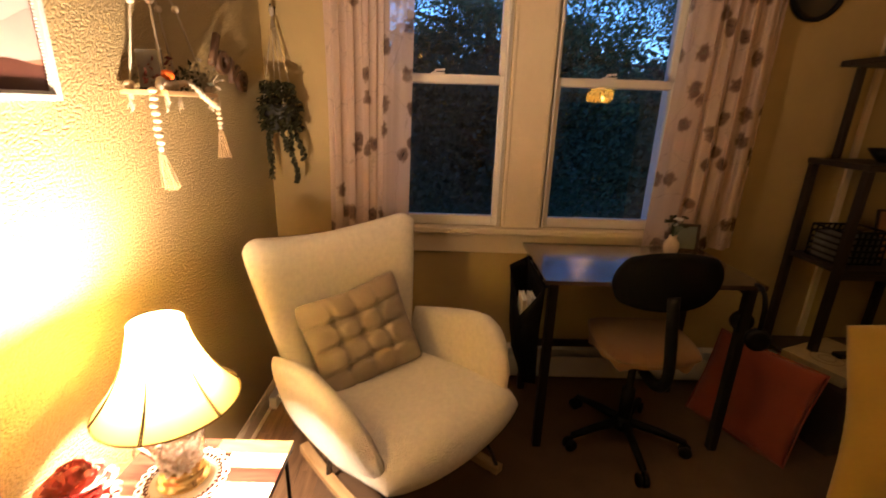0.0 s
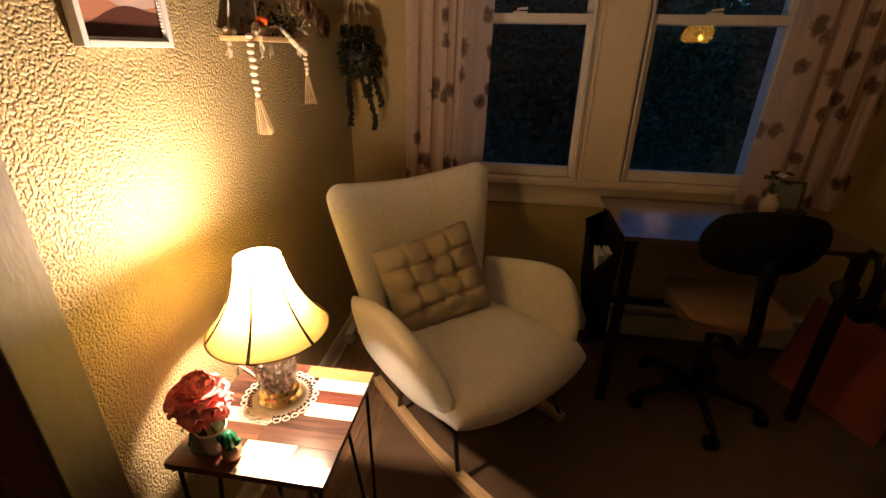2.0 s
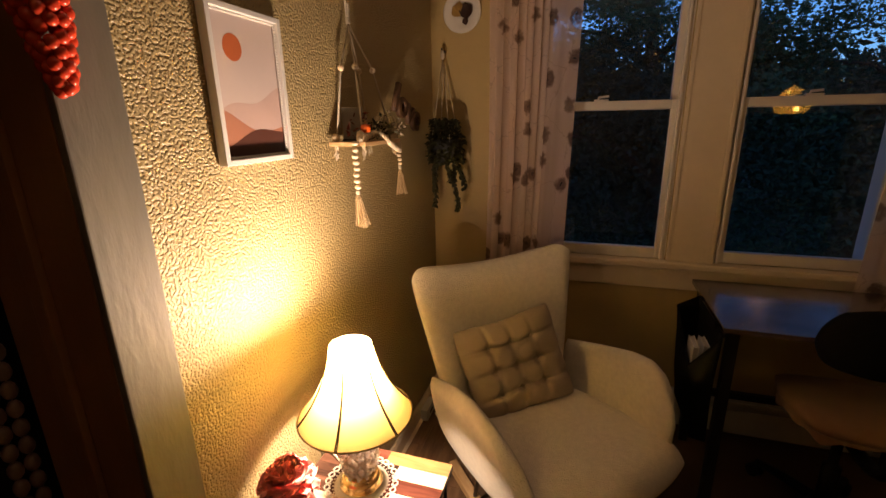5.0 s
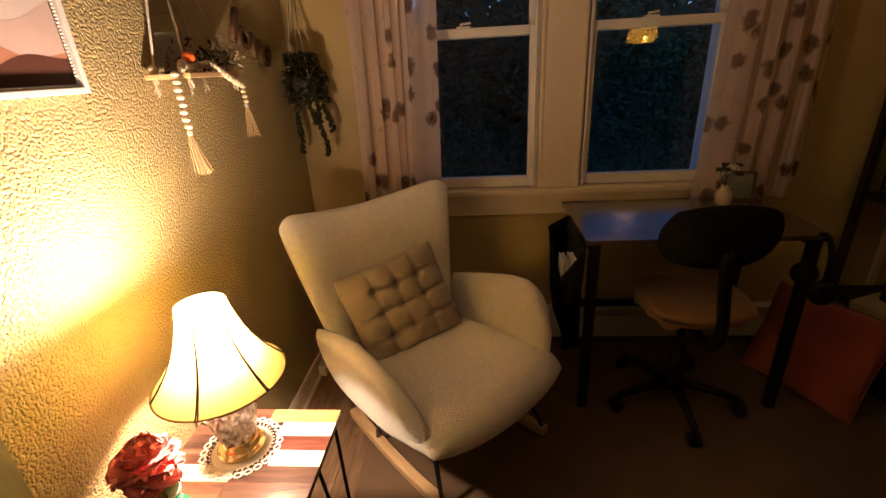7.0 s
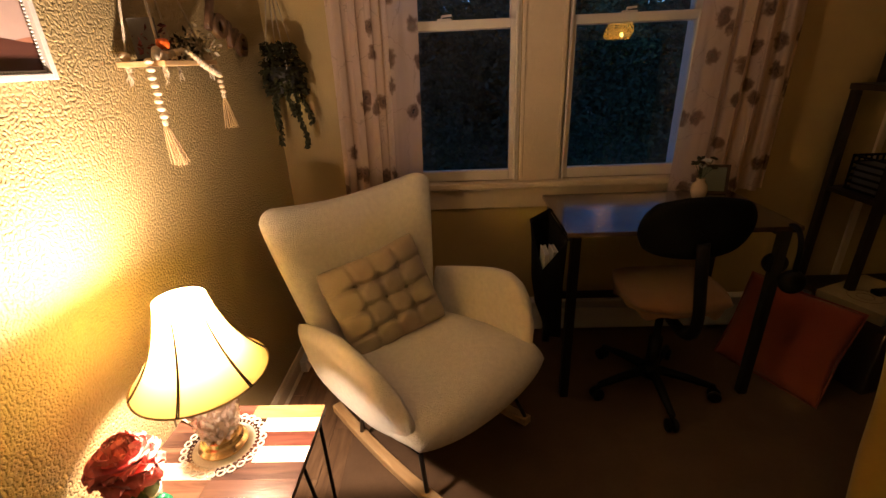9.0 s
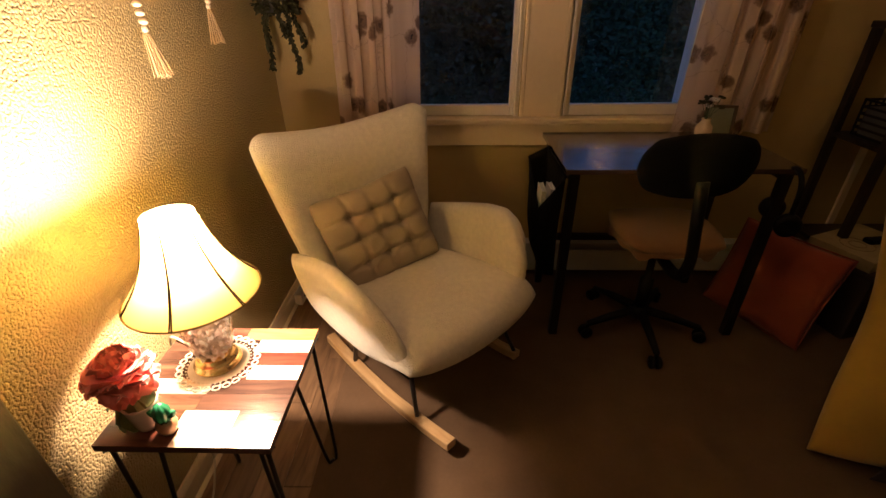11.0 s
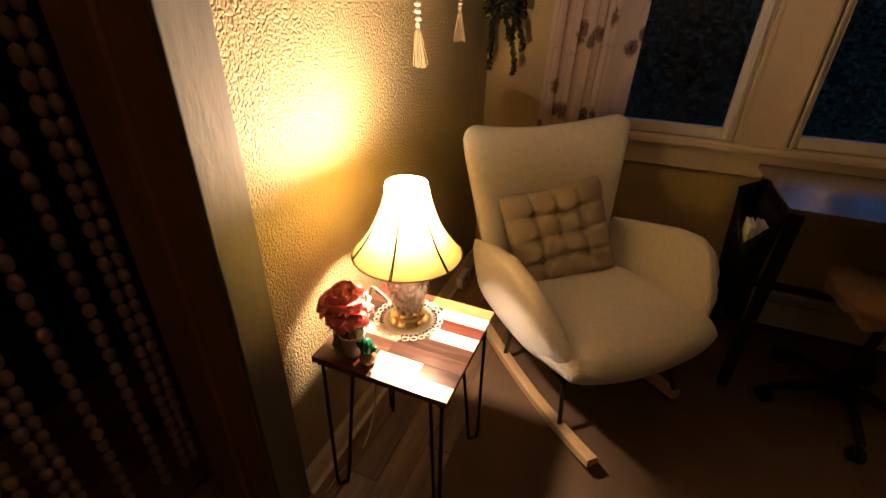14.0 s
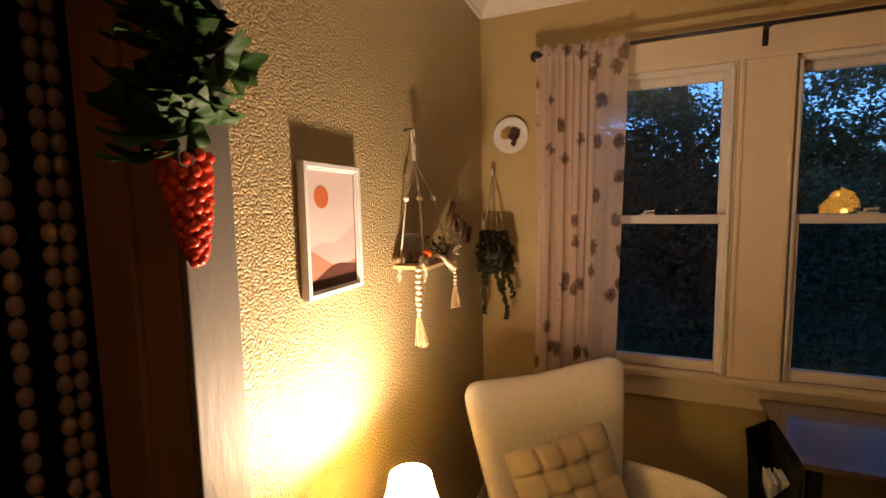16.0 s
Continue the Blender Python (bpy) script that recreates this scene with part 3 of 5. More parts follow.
part("backrest", pad(back_surface, 0.080, 44, 44, 9), BOUCLE, chair, smooth=True)
part("seat", pad(seat_surface, 0.150, 36, 36, 6), BOUCLE, chair, "thick cream boucle seat cushion", smooth=True)
for s in (-1, 1):
    arm = part("armrest", pad(arm_surface(s), 0.068, 32, 26, 7), BOUCLE, chair, smooth=True)
    seam = [arm_surface(s)(lerp(-0.85, 0.05, k / 14), -0.15 - 0.02 * k) + Vector((s * 0.0325, 0, 0)) for k in range(15)]
    part("piping", tube(seam, 0.0022, 6), BOUCLE, arm, smooth=True)
shell = pad(lambda u, v: Vector((u * 0.235, lerp(0.23, -0.22, (v + 1) / 2), 0.272)), 0.03, 14, 14, 8)
part("underside", shell, CLOTHBLACK, chair, smooth=True)


def runner_z(y):
    return 0.016 + 0.29 * (y - 0.01) ** 2


LEGS = {}
for sx in (-1, 1):
    xr = -0.190 if sx < 0 else 0.300
    for y0, y1 in ((-0.16, -0.195), (0.14, 0.185)):
        z = runner_z(y1) + 0.012
        LEGS[sx, y0] = (xr, y1, z)
        part("leg", tube([(sx * 0.185 + (0.045 if sx > 0 else 0), y0, 0.275), (xr, y1 - (0.03 if sx > 0 and y0 < 0 else 0), z + (0.01 if sx > 0 else 0))], [0.0095, 0.0075], 10), BLACK, chair, "black metal leg", smooth=True)
    part("side_bar", tube([(sx * 0.185, -0.16, 0.262), (sx * 0.185, 0.14, 0.262)], 0.008, 8), BLACK, chair, smooth=True)
    rb = bmesh.new()
    ys = [lerp(-0.362 if sx < 0 else -0.240, 0.36, k / 30) for k in range(31)]
    rings = []
    for y in ys:
        z = runner_z(y)
        h = 0.017
        ring = [(-0.016, -h), (0.016, -h), (0.019, -h + 0.003), (0.019, h - 0.003), (0.016, h), (-0.016, h), (-0.019, h - 0.003), (-0.019, -h + 0.003)]
        rings.append([rb.verts.new((xr + a, y, z + b + 0.003)) for a, b in ring])
    for a, b in zip(rings, rings[1:]):
        for k in range(8):
            rb.faces.new((a[k], a[(k + 1) % 8], b[(k + 1) % 8], b[k]))
    rb.faces.new(rings[0][::-1])
    rb.faces.new(rings[-1])
    part("runner", rb, BEECH, chair, "curved pale wooden rocker runner")
for y0 in (-0.16, 0.14):
    part("cross_bar", tube([(-0.185, y0, 0.262), (0.185, y0, 0.262)], 0.008, 8), BLACK, chair, smooth=True)

# tufted pillow leaning in the chair
BUTTONS = [(-0.45 + 0.45 * i, -0.5 + 0.5 * j) for i in range(3) for j in range(3)]


def tuft(u, v):
    d = sum(0.022 * math.exp(-((u - a) ** 2 + (v - b) ** 2) / 0.010) for a, b in BUTTONS)
    for a in (-0.5, 0.0, 0.5):
        d += 0.010 * math.exp(-((u - 0.9 * a + 0.012 * math.sin(7 * v + a)) ** 2) / 0.0022) + 0.010 * math.exp(-((v - a + 0.012 * math.sin(6 * u + 3 * a)) ** 2) / 0.0022)
    return min(d, 0.030)


def pillow_surface(u, v):
    pinch = 1 - 0.05 * (1 - abs(u * v))
    u, v = u * (1 - 0.05 * abs(u * v) ** 6), v * (1 - 0.05 * abs(u * v) ** 6)
    return Vector((u * (0.203 + 0.006 * v * (u < 0)) * (1 - 0.05 * (1 - v * v)), 0.018 * (1 - u * u) * (1 - v * v), v * 0.185 * (1 - 0.06 * (1 - u * u)) * pinch))


cushion = thing("pillow", Matrix(((0.787, -0.500, -0.364, 0.515), (0.599, 0.763, 0.249, 0.921), (0.153, -0.414, 0.898, 0.560), (0, 0, 0, 1))), "taupe cotton tufted pillow leaning on the chair back", "pillow")
part("cover", pad(pillow_surface, 0.118, 64, 64, 3.4, tuft), TAUPE, cushion, smooth=True)
for a, b in BUTTONS:
    c0 = pillow_surface(a, b)
    part("button", ball((0, 0, 0), 0.006, None, 8, (1, 0.5, 1)), TAUPE, cushion, "sunken fabric button", smooth=True, at=pose(c0.x, c0.y - 0.030, c0.z))


# ---- side table with hairpin legs ----
TX0, TX1, TY0, TY1 = 0.063, 0.425, 0.044, 0.406
table = thing("side_table", pose(0.244, 0.225, 0), "square side table with patchwork wood top on black hairpin legs", "side table")
hx, hy = (TX1 - TX0) / 2, (TY1 - TY0) / 2
part("tabletop", box(-hx, -hy, TOP - 0.018, hx, hy, TOP - 0.0015, 0.0015), mat("dark_table_edge", (0.10, 0.045, 0.02), 0.4, scale=20), table, "thin dark-edged wooden top")
TONES = [wood("strip_pale", (0.72, 0.60, 0.46), (0.58, 0.45, 0.31), 0.2, "X", 7), wood("strip_red", (0.15, 0.05, 0.032), (0.07, 0.022, 0.014), 0.2, "X", 7), wood("strip_dark", (0.085, 0.042, 0.028), (0.028, 0.014, 0.010), 0.2, "X", 7),
         wood("strip_tan", (0.42, 0.235, 0.095), (0.25, 0.125, 0.045), 0.2, "X", 7), wood("strip_brown", (0.155, 0.075, 0.045), (0.06, 0.028, 0.018), 0.2, "X", 7)]
ROWS_OF_STRIPS = [((0.43, 1), (1.0, 0)), ((0.40, 4), (0.73, 0), (1.0, 2)), ((0.45, 4), (1.0, 2)), ((0.46, 0), (1.0, 2)), ((0.34, 4), (0.66, 1), (1.0, 0)), ((0.50, 2), (1.0, 1)), ((0.40, 4), (0.62, 2), (1.0, 0)), ((0.50, 1), (1.0, 3))]
STRIPW = 2 * hy / len(ROWS_OF_STRIPS)
for r, row in enumerate(ROWS_OF_STRIPS):
    a = 0.0
    for b, tone in row:
        part("strip", box(-hx + a * 2 * hx + 0.0002, -hy + r * STRIPW + 0.0002, TOP - 0.0018, -hx + b * 2 * hx - 0.0002, -hy + (r + 1) * STRIPW - 0.0002, TOP), TONES[tone], table)
        a = b
for sx in (-1, 1):
    for sy in (-1, 1):
        x, y = sx * (hx - 0.018), sy * (hy - 0.018)
        top_z, q, w = TOP - 0.0185, 0.056, 0.019
        pts = curve_points([(x, y, top_z), (x + sx * 0.002, y + sy * 0.002, 0.25), (x + sx * 0.003, y + sy * 0.003, 0.022), (x - sx * w * 0.5, y - sy * w * 0.5, 0.006), (x - sx * w, y - sy * w, 0.022), (x - sx * 0.037, y - sy * 0.037, 0.25), (x - sx * q, y - sy * q, top_z)], 5)
        part("leg", tube(pts, 0.0052, 10), BLACK, table, "black hairpin leg", smooth=True)
        plate = box(-0.014, -0.014, TOP - 0.022, 0.085, 0.014, TOP - 0.018, 0.001, m=pose(x, y, 0, 0, 0, math.degrees(math.atan2(-sy, -sx))))
        part("mount_plate", plate, BLACK, table)

# ---- lace doily ----
doily = thing("doily", pose(LAMP[0], LAMP[1], TOP) @ Matrix.Diagonal((1.10, 1.10, 1.0, 1.0)), "round cream crocheted doily under the lamp", "doily")
part("cloth", lathe([(0, 0.0015), (0.062, 0.0015), (0.064, 0.0004), (0, 0.0004)], 40), LACE, doily)
ringb = bmesh.new()
for rr, nn, rad in ((0.0665, 40, 0.0024), (0.0735, 34, 0.0028)):
    for k in range(nn):
        a = 2 * math.pi * k / nn
        ball((rr * math.cos(a), rr * math.sin(a), 0.0018), rad, ringb, 6, (1, 1, 0.55))
part("ring", ringb, LACE, doily)
for k in range(26):
    a = 2 * math.pi * k / 26
    loop = [(0.0805 * math.cos(a) + 0.0062 * math.cos(b) * math.cos(a) - 0.0078 * math.sin(b) * math.sin(a), 0.0805 * math.sin(a) + 0.0062 * math.cos(b) * math.sin(a) + 0.0078 * math.sin(b) * math.cos(a), 0.002) for b in (2 * math.pi * q / 9 for q in range(10))]
    part("scallop", tube(loop, 0.0019, 5), LACE, doily, smooth=True)

# ---- table lamp ----
light = thing("table_lamp", pose(LAMP[0], LAMP[1], TOP + 0.003), "lit table lamp, shell-filled glass base and bell shade", "table lamp")
B0 = TOP + 0.003
part("base", lathe([(0, 0), (0.052, 0), (0.055, 0.004), (0.055, 0.008), (0.049, 0.012), (0.050, 0.018), (0.046, 0.022), (0.040, 0.026), (0.041, 0.032), (0.036, 0.036), (0, 0.036)], 40), BRASS, light, "polished brass foot", smooth=True)
jar = [(0.038, 0.036), (0.044, 0.045), (0.050, 0.075), (0.056, 0.11), (0.059, 0.145), (0.054, 0.165), (0.034, 0.178)]
jg = part("jar", lathe(jar, 40), glass("jar_glass", (0.97, 0.97, 0.95), 0.7), light, "clear glass jar", smooth=True)
jg.visible_shadow = False
SHELLS = [mat("shell_pink", (0.66, 0.52, 0.43), 0.45, vary=0.25, scale=60), mat("shell_white", (0.75, 0.68, 0.58), 0.45, vary=0.2, scale=60), mat("shell_tan", (0.52, 0.39, 0.28), 0.45, vary=0.25, scale=60)]
rnd = random.Random(5)
for tone in range(3):
    sb = bmesh.new()
    for k in range(110):
        a, z = rnd.uniform(0, 6.283), rnd.uniform(0.042, 0.165)
        r = (0.037 + 0.125 * (z - 0.04) if z < 0.15 else 0.045) * rnd.uniform(0.88, 0.98)
        b = bmesh.new()
        bmesh.ops.create_icosphere(b, subdivisions=1, radius=1)
        sz = rnd.uniform(0.0055, 0.0105)
        b.transform(pose(r * math.cos(a), r * math.sin(a), z, rnd.uniform(0, 360), rnd.uniform(0, 360), rnd.uniform(0, 360)) @ Matrix.Diagonal((sz * 1.5, sz * 0.9, sz * 0.55, 1)))
        join(sb, b)
    tagged(part("shells", sb, SHELLS[tone], light, "small sea shells in the jar", smooth=True), kind="stuff")
core = part("core", lathe([(0, 0.04), (0.033, 0.04), (0.042, 0.10), (0.044, 0.16), (0, 0.16)], 20), SHELLS[2], light, smooth=True)
part("cap", lathe([(0.031, 0.174), (0.033, 0.178), (0.028, 0.184), (0.012, 0.190), (0.010, 0.21), (0.014, 0.216), (0.014, 0.25), (0.016, 0.262), (0.016, 0.285), (0, 0.285)], 28), BRASS, light, "brass neck and socket", smooth=True)
S0, S1 = 0.739 - B0, 0.927 - B0
prof = []
for k in range(25):
    t = k / 24
    prof.append((0.050 + (0.139 - 0.050) * (0.42 * t + 0.58 * t**2.6), lerp(S1, S0, t)))


def ribs(a, r, z):
    return r * (1 - 0.012 * abs(math.cos(3 * (a + 1.396))) ** 14) * (1 - 0.008 * (1 - abs(math.cos(3 * a))))


shade = part("shade", lathe(prof, 72, None, None, ribs), SHADE, light, "glowing cream bell-shaped cloth shade", smooth=True)
for k in range(6):
    a = math.radians(-80) + k * math.pi / 3
    for d in (-0.012, 0.012):
        seam = [(1.012 * r * math.cos(a + d * (0.4 + 0.9 * i / 24)), 1.012 * r * math.sin(a + d * (0.4 + 0.9 * i / 24)), z) for i, (r, z) in enumerate(prof)]
        part("seam", tube(seam[2:], 0.0017, 5), SEAM, shade, "brown seam tape", smooth=True)
for z, r in ((S0, 0.1395), (S1, 0.0503)):
    loop = [(r * math.cos(2 * math.pi * q / 48), r * math.sin(2 * math.pi * q / 48), z) for q in range(49)]
    part("rim", tube(loop, 0.0022 if r > 0.1 else 0.0009, 6, ends=False), mat("tan_rim_tape", (0.34, 0.24, 0.09), 0.8) if r > 0.1 else SHADE, shade, smooth=True)
for k in range(3):
    a = k * 2.094
    part("spider_arm", tube([(0, 0, S1 - 0.02), (0.049 * math.cos(a), 0.049 * math.sin(a), S1 - 0.003)], 0.0015, 6), BRASS, light)
part("bulb", lathe([(0.013, 0.285), (0.015, 0.296), (0.010, 0.302), (0, 0.303)], 16), glow("bulb_glass", (1.0, 0.72, 0.34), 8.0), light, "glowing bulb", smooth=True)


# ---- writing desk ----
DZ = 0.770
desk = thing("desk", pose(1.588, 1.210, 0), "small rustic-brown writing desk with black metal legs", "desk")
part("desktop", box(-0.41, -0.242, DZ - 0.018, 0.41, 0.242, DZ, 0.002), DESKTOP, desk, "glossy dark brown desk top")
for sx in (-1, 1):
    for sy, y0 in ((-1, -0.19), (1, 0.215)):
        part("leg", box(-0.017, -0.017, 0, 0.017, 0.017, DZ - 0.0205, 0.003), BLACK, desk, at=pose(sx * 0.385 - (0 if sx > 0 else -0.02), y0, 0))
        part("foot", lathe([(0, -0.002), (0.016, -0.002), (0.018, 0.006), (0.014, 0.012), (0, 0.012)], 12), PLASTIC, desk, at=pose(sx * 0.385 - (0 if sx > 0 else -0.02), y0, 0.002))
    part("side_rail", box(sx * 0.385 - 0.012, -0.17, DZ - 0.06, sx * 0.385 + 0.012, 0.19, DZ - 0.022, 0.002), BLACK, desk)
part("back_rail", box(-0.36, 0.20, 0.25, 0.36, 0.225, 0.28, 0.002), BLACK, desk)

# storage bag hung on the desk's end, with two books
bag = thing("storage_bag", pose(1.172, 1.12, 0), "black cloth storage bag hung on the desk end", "bag")


def pouch():
    """An open pouch: a slanting rim, sides that narrow towards the sewn bottom."""
    rim = [Vector(q) for q in ((0.0, 0.170, 0.752), (0.0, -0.185, 0.756), (-0.078, -0.150, 0.622), (-0.084, 0.105, 0.735))]
    low = [Vector(q) for q in ((0.0, 0.110, 0.365), (0.0, -0.178, 0.35), (-0.048, -0.165, 0.35), (-0.056, 0.090, 0.365))]
    bm = bmesh.new()
    nu, nz = 6, 10
    rows = []
    for j in range(nz + 1):
        t = j / nz
        ring = []
        for a in range(4):
            b = (a + 1) % 4
            for k in range(nu):
                p = rim[a].lerp(rim[b], k / nu).lerp(low[a].lerp(low[b], k / nu), t)
                belly = math.sin(math.pi * t) * math.sin(math.pi * k / nu)
                p.x -= (0.022 if a == 2 else 0.0) * belly
                p.y -= (0.020 * math.sin(math.pi * (k / nu - 0.5)) * math.sin(math.pi * t)) if a == 1 else 0.0
                p.x += 0.003 * noise.noise((p.y * 14, p.z * 11, a)) * (t > 0.05) * (a != 0)
                ring.append(bm.verts.new(p))
        rows.append(ring)
    n = 4 * nu
    for r1, r2 in zip(rows, rows[1:]):
        for k in range(n):
            bm.faces.new((r1[k], r1[(k + 1) % n], r2[(k + 1) % n], r2[k]))
    bm.faces.new(rows[-1])
    return bm, rim


bb, rim = pouch()
bagp = part("pouch", bb, CLOTHBLACK, bag, smooth=True)
so = bagp.modifiers.new("thickness", "SOLIDIFY")
so.thickness = 0.003
part("hem", tube([*rim, rim[0]], 0.0035, 6, ends=False), CLOTHBLACK, bag, smooth=True)
for y in (-0.10, 0.13):
    part("strap", box(-0.003, y - 0.014, 0.735, 0.002, y + 0.014, 0.768, 0.001), CLOTHBLACK, bag)
PAPER = mat("book_paper", (0.45, 0.45, 0.44), 0.7, vary=0.08, scale=40)
for k, (x, tilt) in enumerate(((1.112, 8), (1.136, 3))):
    bk = thing("book", pose(x, 1.030, 0.545, tilt - 5, 4 * k, 0), "small pale book standing in the storage bag", "book", "books in the bag")
    part("pages", box(-0.007, -0.040, 0, 0.007, 0.040, 0.140, 0.001), PAPER, bk)
    part("cover", box(-0.009, -0.043, -0.001, -0.007, 0.043, 0.143, 0.0005), WHITE, bk)
    part("cover", box(0.007, -0.043, -0.001, 0.009, 0.043, 0.143, 0.0005), WHITE, bk)

# headphones on a hook at the desk's other end
hp = thing("headphones", pose(1.955, 0.955, 0.60, 0, 0, 75), "black headphones hanging from the desk edge", "headphones")
band = [(0.075 * math.cos(a), 0, 0.10 + 0.075 * math.sin(a)) for a in (math.pi * (k / 16) for k in range(17))]
part("headband", tube([(0.078, 0, 0.03)] + band + [(-0.078, 0, 0.03)], 0.009, 8), PLASTIC, hp, smooth=True)
for s in (-1, 1):
    e = part("ear_cup", lathe([(0, -0.02), (0.034, -0.02), (0.042, -0.01), (0.042, 0.008), (0.03, 0.018), (0.015, 0.012), (0, 0.012)], 20), PLASTIC, hp, smooth=True, at=pose(s * 0.078, 0, 0.0, 0, 90 * s, 0))
part("hook", tube([(0, 0, 0.165), (0, 0, 0.155)], 0.006, 8), BLACK, hp)

# vase with dried flowers
vase = thing("vase", pose(1.805, 1.325, DZ), "small cream ceramic vase holding dried flowers", "vase")
CERAM = mat("cream_glaze", (0.62, 0.48, 0.33), 0.22, vary=0.1, scale=20)
part("body", lathe([(0, 0), (0.020, 0), (0.028, 0.012), (0.033, 0.035), (0.030, 0.058), (0.018, 0.074), (0.016, 0.082), (0.019, 0.088), (0.015, 0.088), (0.012, 0.07), (0, 0.06)], 26), CERAM, vase, smooth=True)
rnd = random.Random(8)
for k in range(9):
    a = rnd.uniform(0, 6.28)
    tip = Vector((0.045 * math.cos(a) * rnd.uniform(0.3, 1) + 0.01, 0.035 * math.sin(a), rnd.uniform(0.12, 0.19)))
    st = part("stem", tube([(0, 0, 0.05), (tip.x * 0.3, tip.y * 0.3, 0.10), tip], 0.0012, 5), LEAF, vase, smooth=True)
    bl = bmesh.new()
    for q in range(6):
        b2 = 6.283 * q / 6
        ball((tip.x + 0.009 * math.cos(b2), tip.y + 0.009 * math.sin(b2), tip.z + rnd.uniform(-0.004, 0.004)), 0.007, bl, 6, (1, 1, 0.6))
    part("blossom", bl, WHITE if k % 3 == 0 else DUSTY, vase, smooth=True)

# small mirror-like photo frame
pf = thing("photo_frame", pose(1.895, 1.385, DZ, -10, 0, -12), "small dark photo frame standing on the desk", "photo frame")
fb = bmesh.new()
for b in ((-0.06, -0.006, 0, -0.048, 0.006, 0.125), (0.048, -0.006, 0, 0.06, 0.006, 0.125), (-0.048, -0.006, 0, 0.048, 0.006, 0.012), (-0.048, -0.006, 0.113, 0.048, 0.006, 0.125)):
    box(*b, 0.002, fb)
part("frame", fb, DESKTOP, pf)
part("picture", box(-0.048, 0.0, 0.012, 0.048, 0.004, 0.113), mat("grey_green_print", (0.22, 0.25, 0.2), 0.25, vary=0.15, scale=12), pf, "grey-green print under glass")
part("strut", box(-0.015, 0.006, 0.0, 0.015, 0.010, 0.09, 0.001, m=pose(0, 0.0, 0, -14, 0, 0)), BLACK, pf)

# ---- office chair ----
oc = thing("office_chair", pose(1.60, 1.06, 0), "black office chair with a tan cloth-covered seat at the desk", "office chair")
def squircle(u, v, k):
    return u * math.sqrt(1 - k * v * v / 2), v * math.sqrt(1 - k * u * u / 2)


TAN = mat("tan_seat_cloth", (0.26, 0.135, 0.06), 0.92, vary=0.15, scale=14, bump=0.5, bump_scale=500, sheen=0.2)
part("seat", pad(lambda u, v: Vector((0.01 + squircle(u, v, 0.55)[0] * 0.195, squircle(u, v, 0.55)[1] * 0.18, 0.485 + 0.012 * u * u)), 0.075, 26, 26, 5), TAN, oc, "padded seat under a tan cloth", smooth=True)
skirt = bmesh.new()
pr = None
for k in range(49):
    a = 2 * math.pi * k / 48
    ex = lambda v: math.copysign(abs(v) ** 0.7, v)
    x, y = 0.01 + 0.188 * ex(math.cos(a)), 0.0 + 0.173 * ex(math.sin(a))
    d = 0.022 + 0.012 * math.sin(5 * a) + 0.008 * math.sin(11 * a + 1)
    cur = [skirt.verts.new((x, y, 0.485)), skirt.verts.new((x, y, 0.475 - d))]
    if pr:
        skirt.faces.new((pr[0], cur[0], cur[1], pr[1]))
    pr = cur
part("seat_cover_hem", skirt, TAN, oc, smooth=True)
part("backrest", pad(lambda u, v: Vector((-0.06 + squircle(u, v, 0.8)[0] * 0.180, -0.262 - 0.02 * v + 0.03 * u * u, 0.838 + squircle(u, v, 0.8)[1] * 0.108)), 0.06, 30, 22, 5), CLOTHBLACK, oc, "black padded backrest", smooth=True)
part("back_post", tube(curve_points([(0.0, -0.02, 0.40), (-0.005, -0.20, 0.41), (-0.015, -0.275, 0.50), (-0.045, -0.295, 0.68), (-0.055, -0.285, 0.80)], 6), [0.020] * 25, 8), PLASTIC, oc, smooth=True)
part("column", tube([(0, 0, 0.10), (0, 0, 0.26), (0, 0, 0.262), (0, 0, 0.44)], [0.027, 0.027, 0.015, 0.015], 16), PLASTIC, oc, smooth=True)
part("seat_plate", box(-0.09, -0.10, 0.43, 0.09, 0.08, 0.45, 0.004), BLACK, oc)
part("lever", tube([(0.05, 0, 0.405), (0.16, -0.02, 0.40), (0.19, -0.02, 0.395)], 0.006, 8), BLACK, oc, smooth=True)
part("hub", lathe([(0, 0.07), (0.04, 0.07), (0.045, 0.10), (0.03, 0.125), (0, 0.125)], 20), PLASTIC, oc, smooth=True)
for k in range(5):
    a = math.radians(-93 + 72 * k)
    ca, sa = math.cos(a), math.sin(a)
    arm = part("base_arm", tube([(0.03 * ca, 0.03 * sa, 0.10), (0.14 * ca, 0.14 * sa, 0.088), (0.245 * ca, 0.245 * sa, 0.068)], [0.020, 0.017, 0.013], 8), PLASTIC, oc, smooth=True)
    cs = part("caster", tube([(0.245 * ca, 0.245 * sa, 0.068), (0.245 * ca, 0.245 * sa, 0.045)], 0.008, 8), PLASTIC, oc)
    for s in (-1, 1):
        part("wheel", lathe([(0, -0.009), (0.022, -0.009), (0.026, -0.005), (0.026, 0.006), (0.02, 0.009), (0, 0.009)], 18), PLASTIC, cs, smooth=True, at=pose(0.25 * ca - s * 0.013 * sa, 0.25 * sa + s * 0.013 * ca, 0.027, 90, 0, math.degrees(a)))

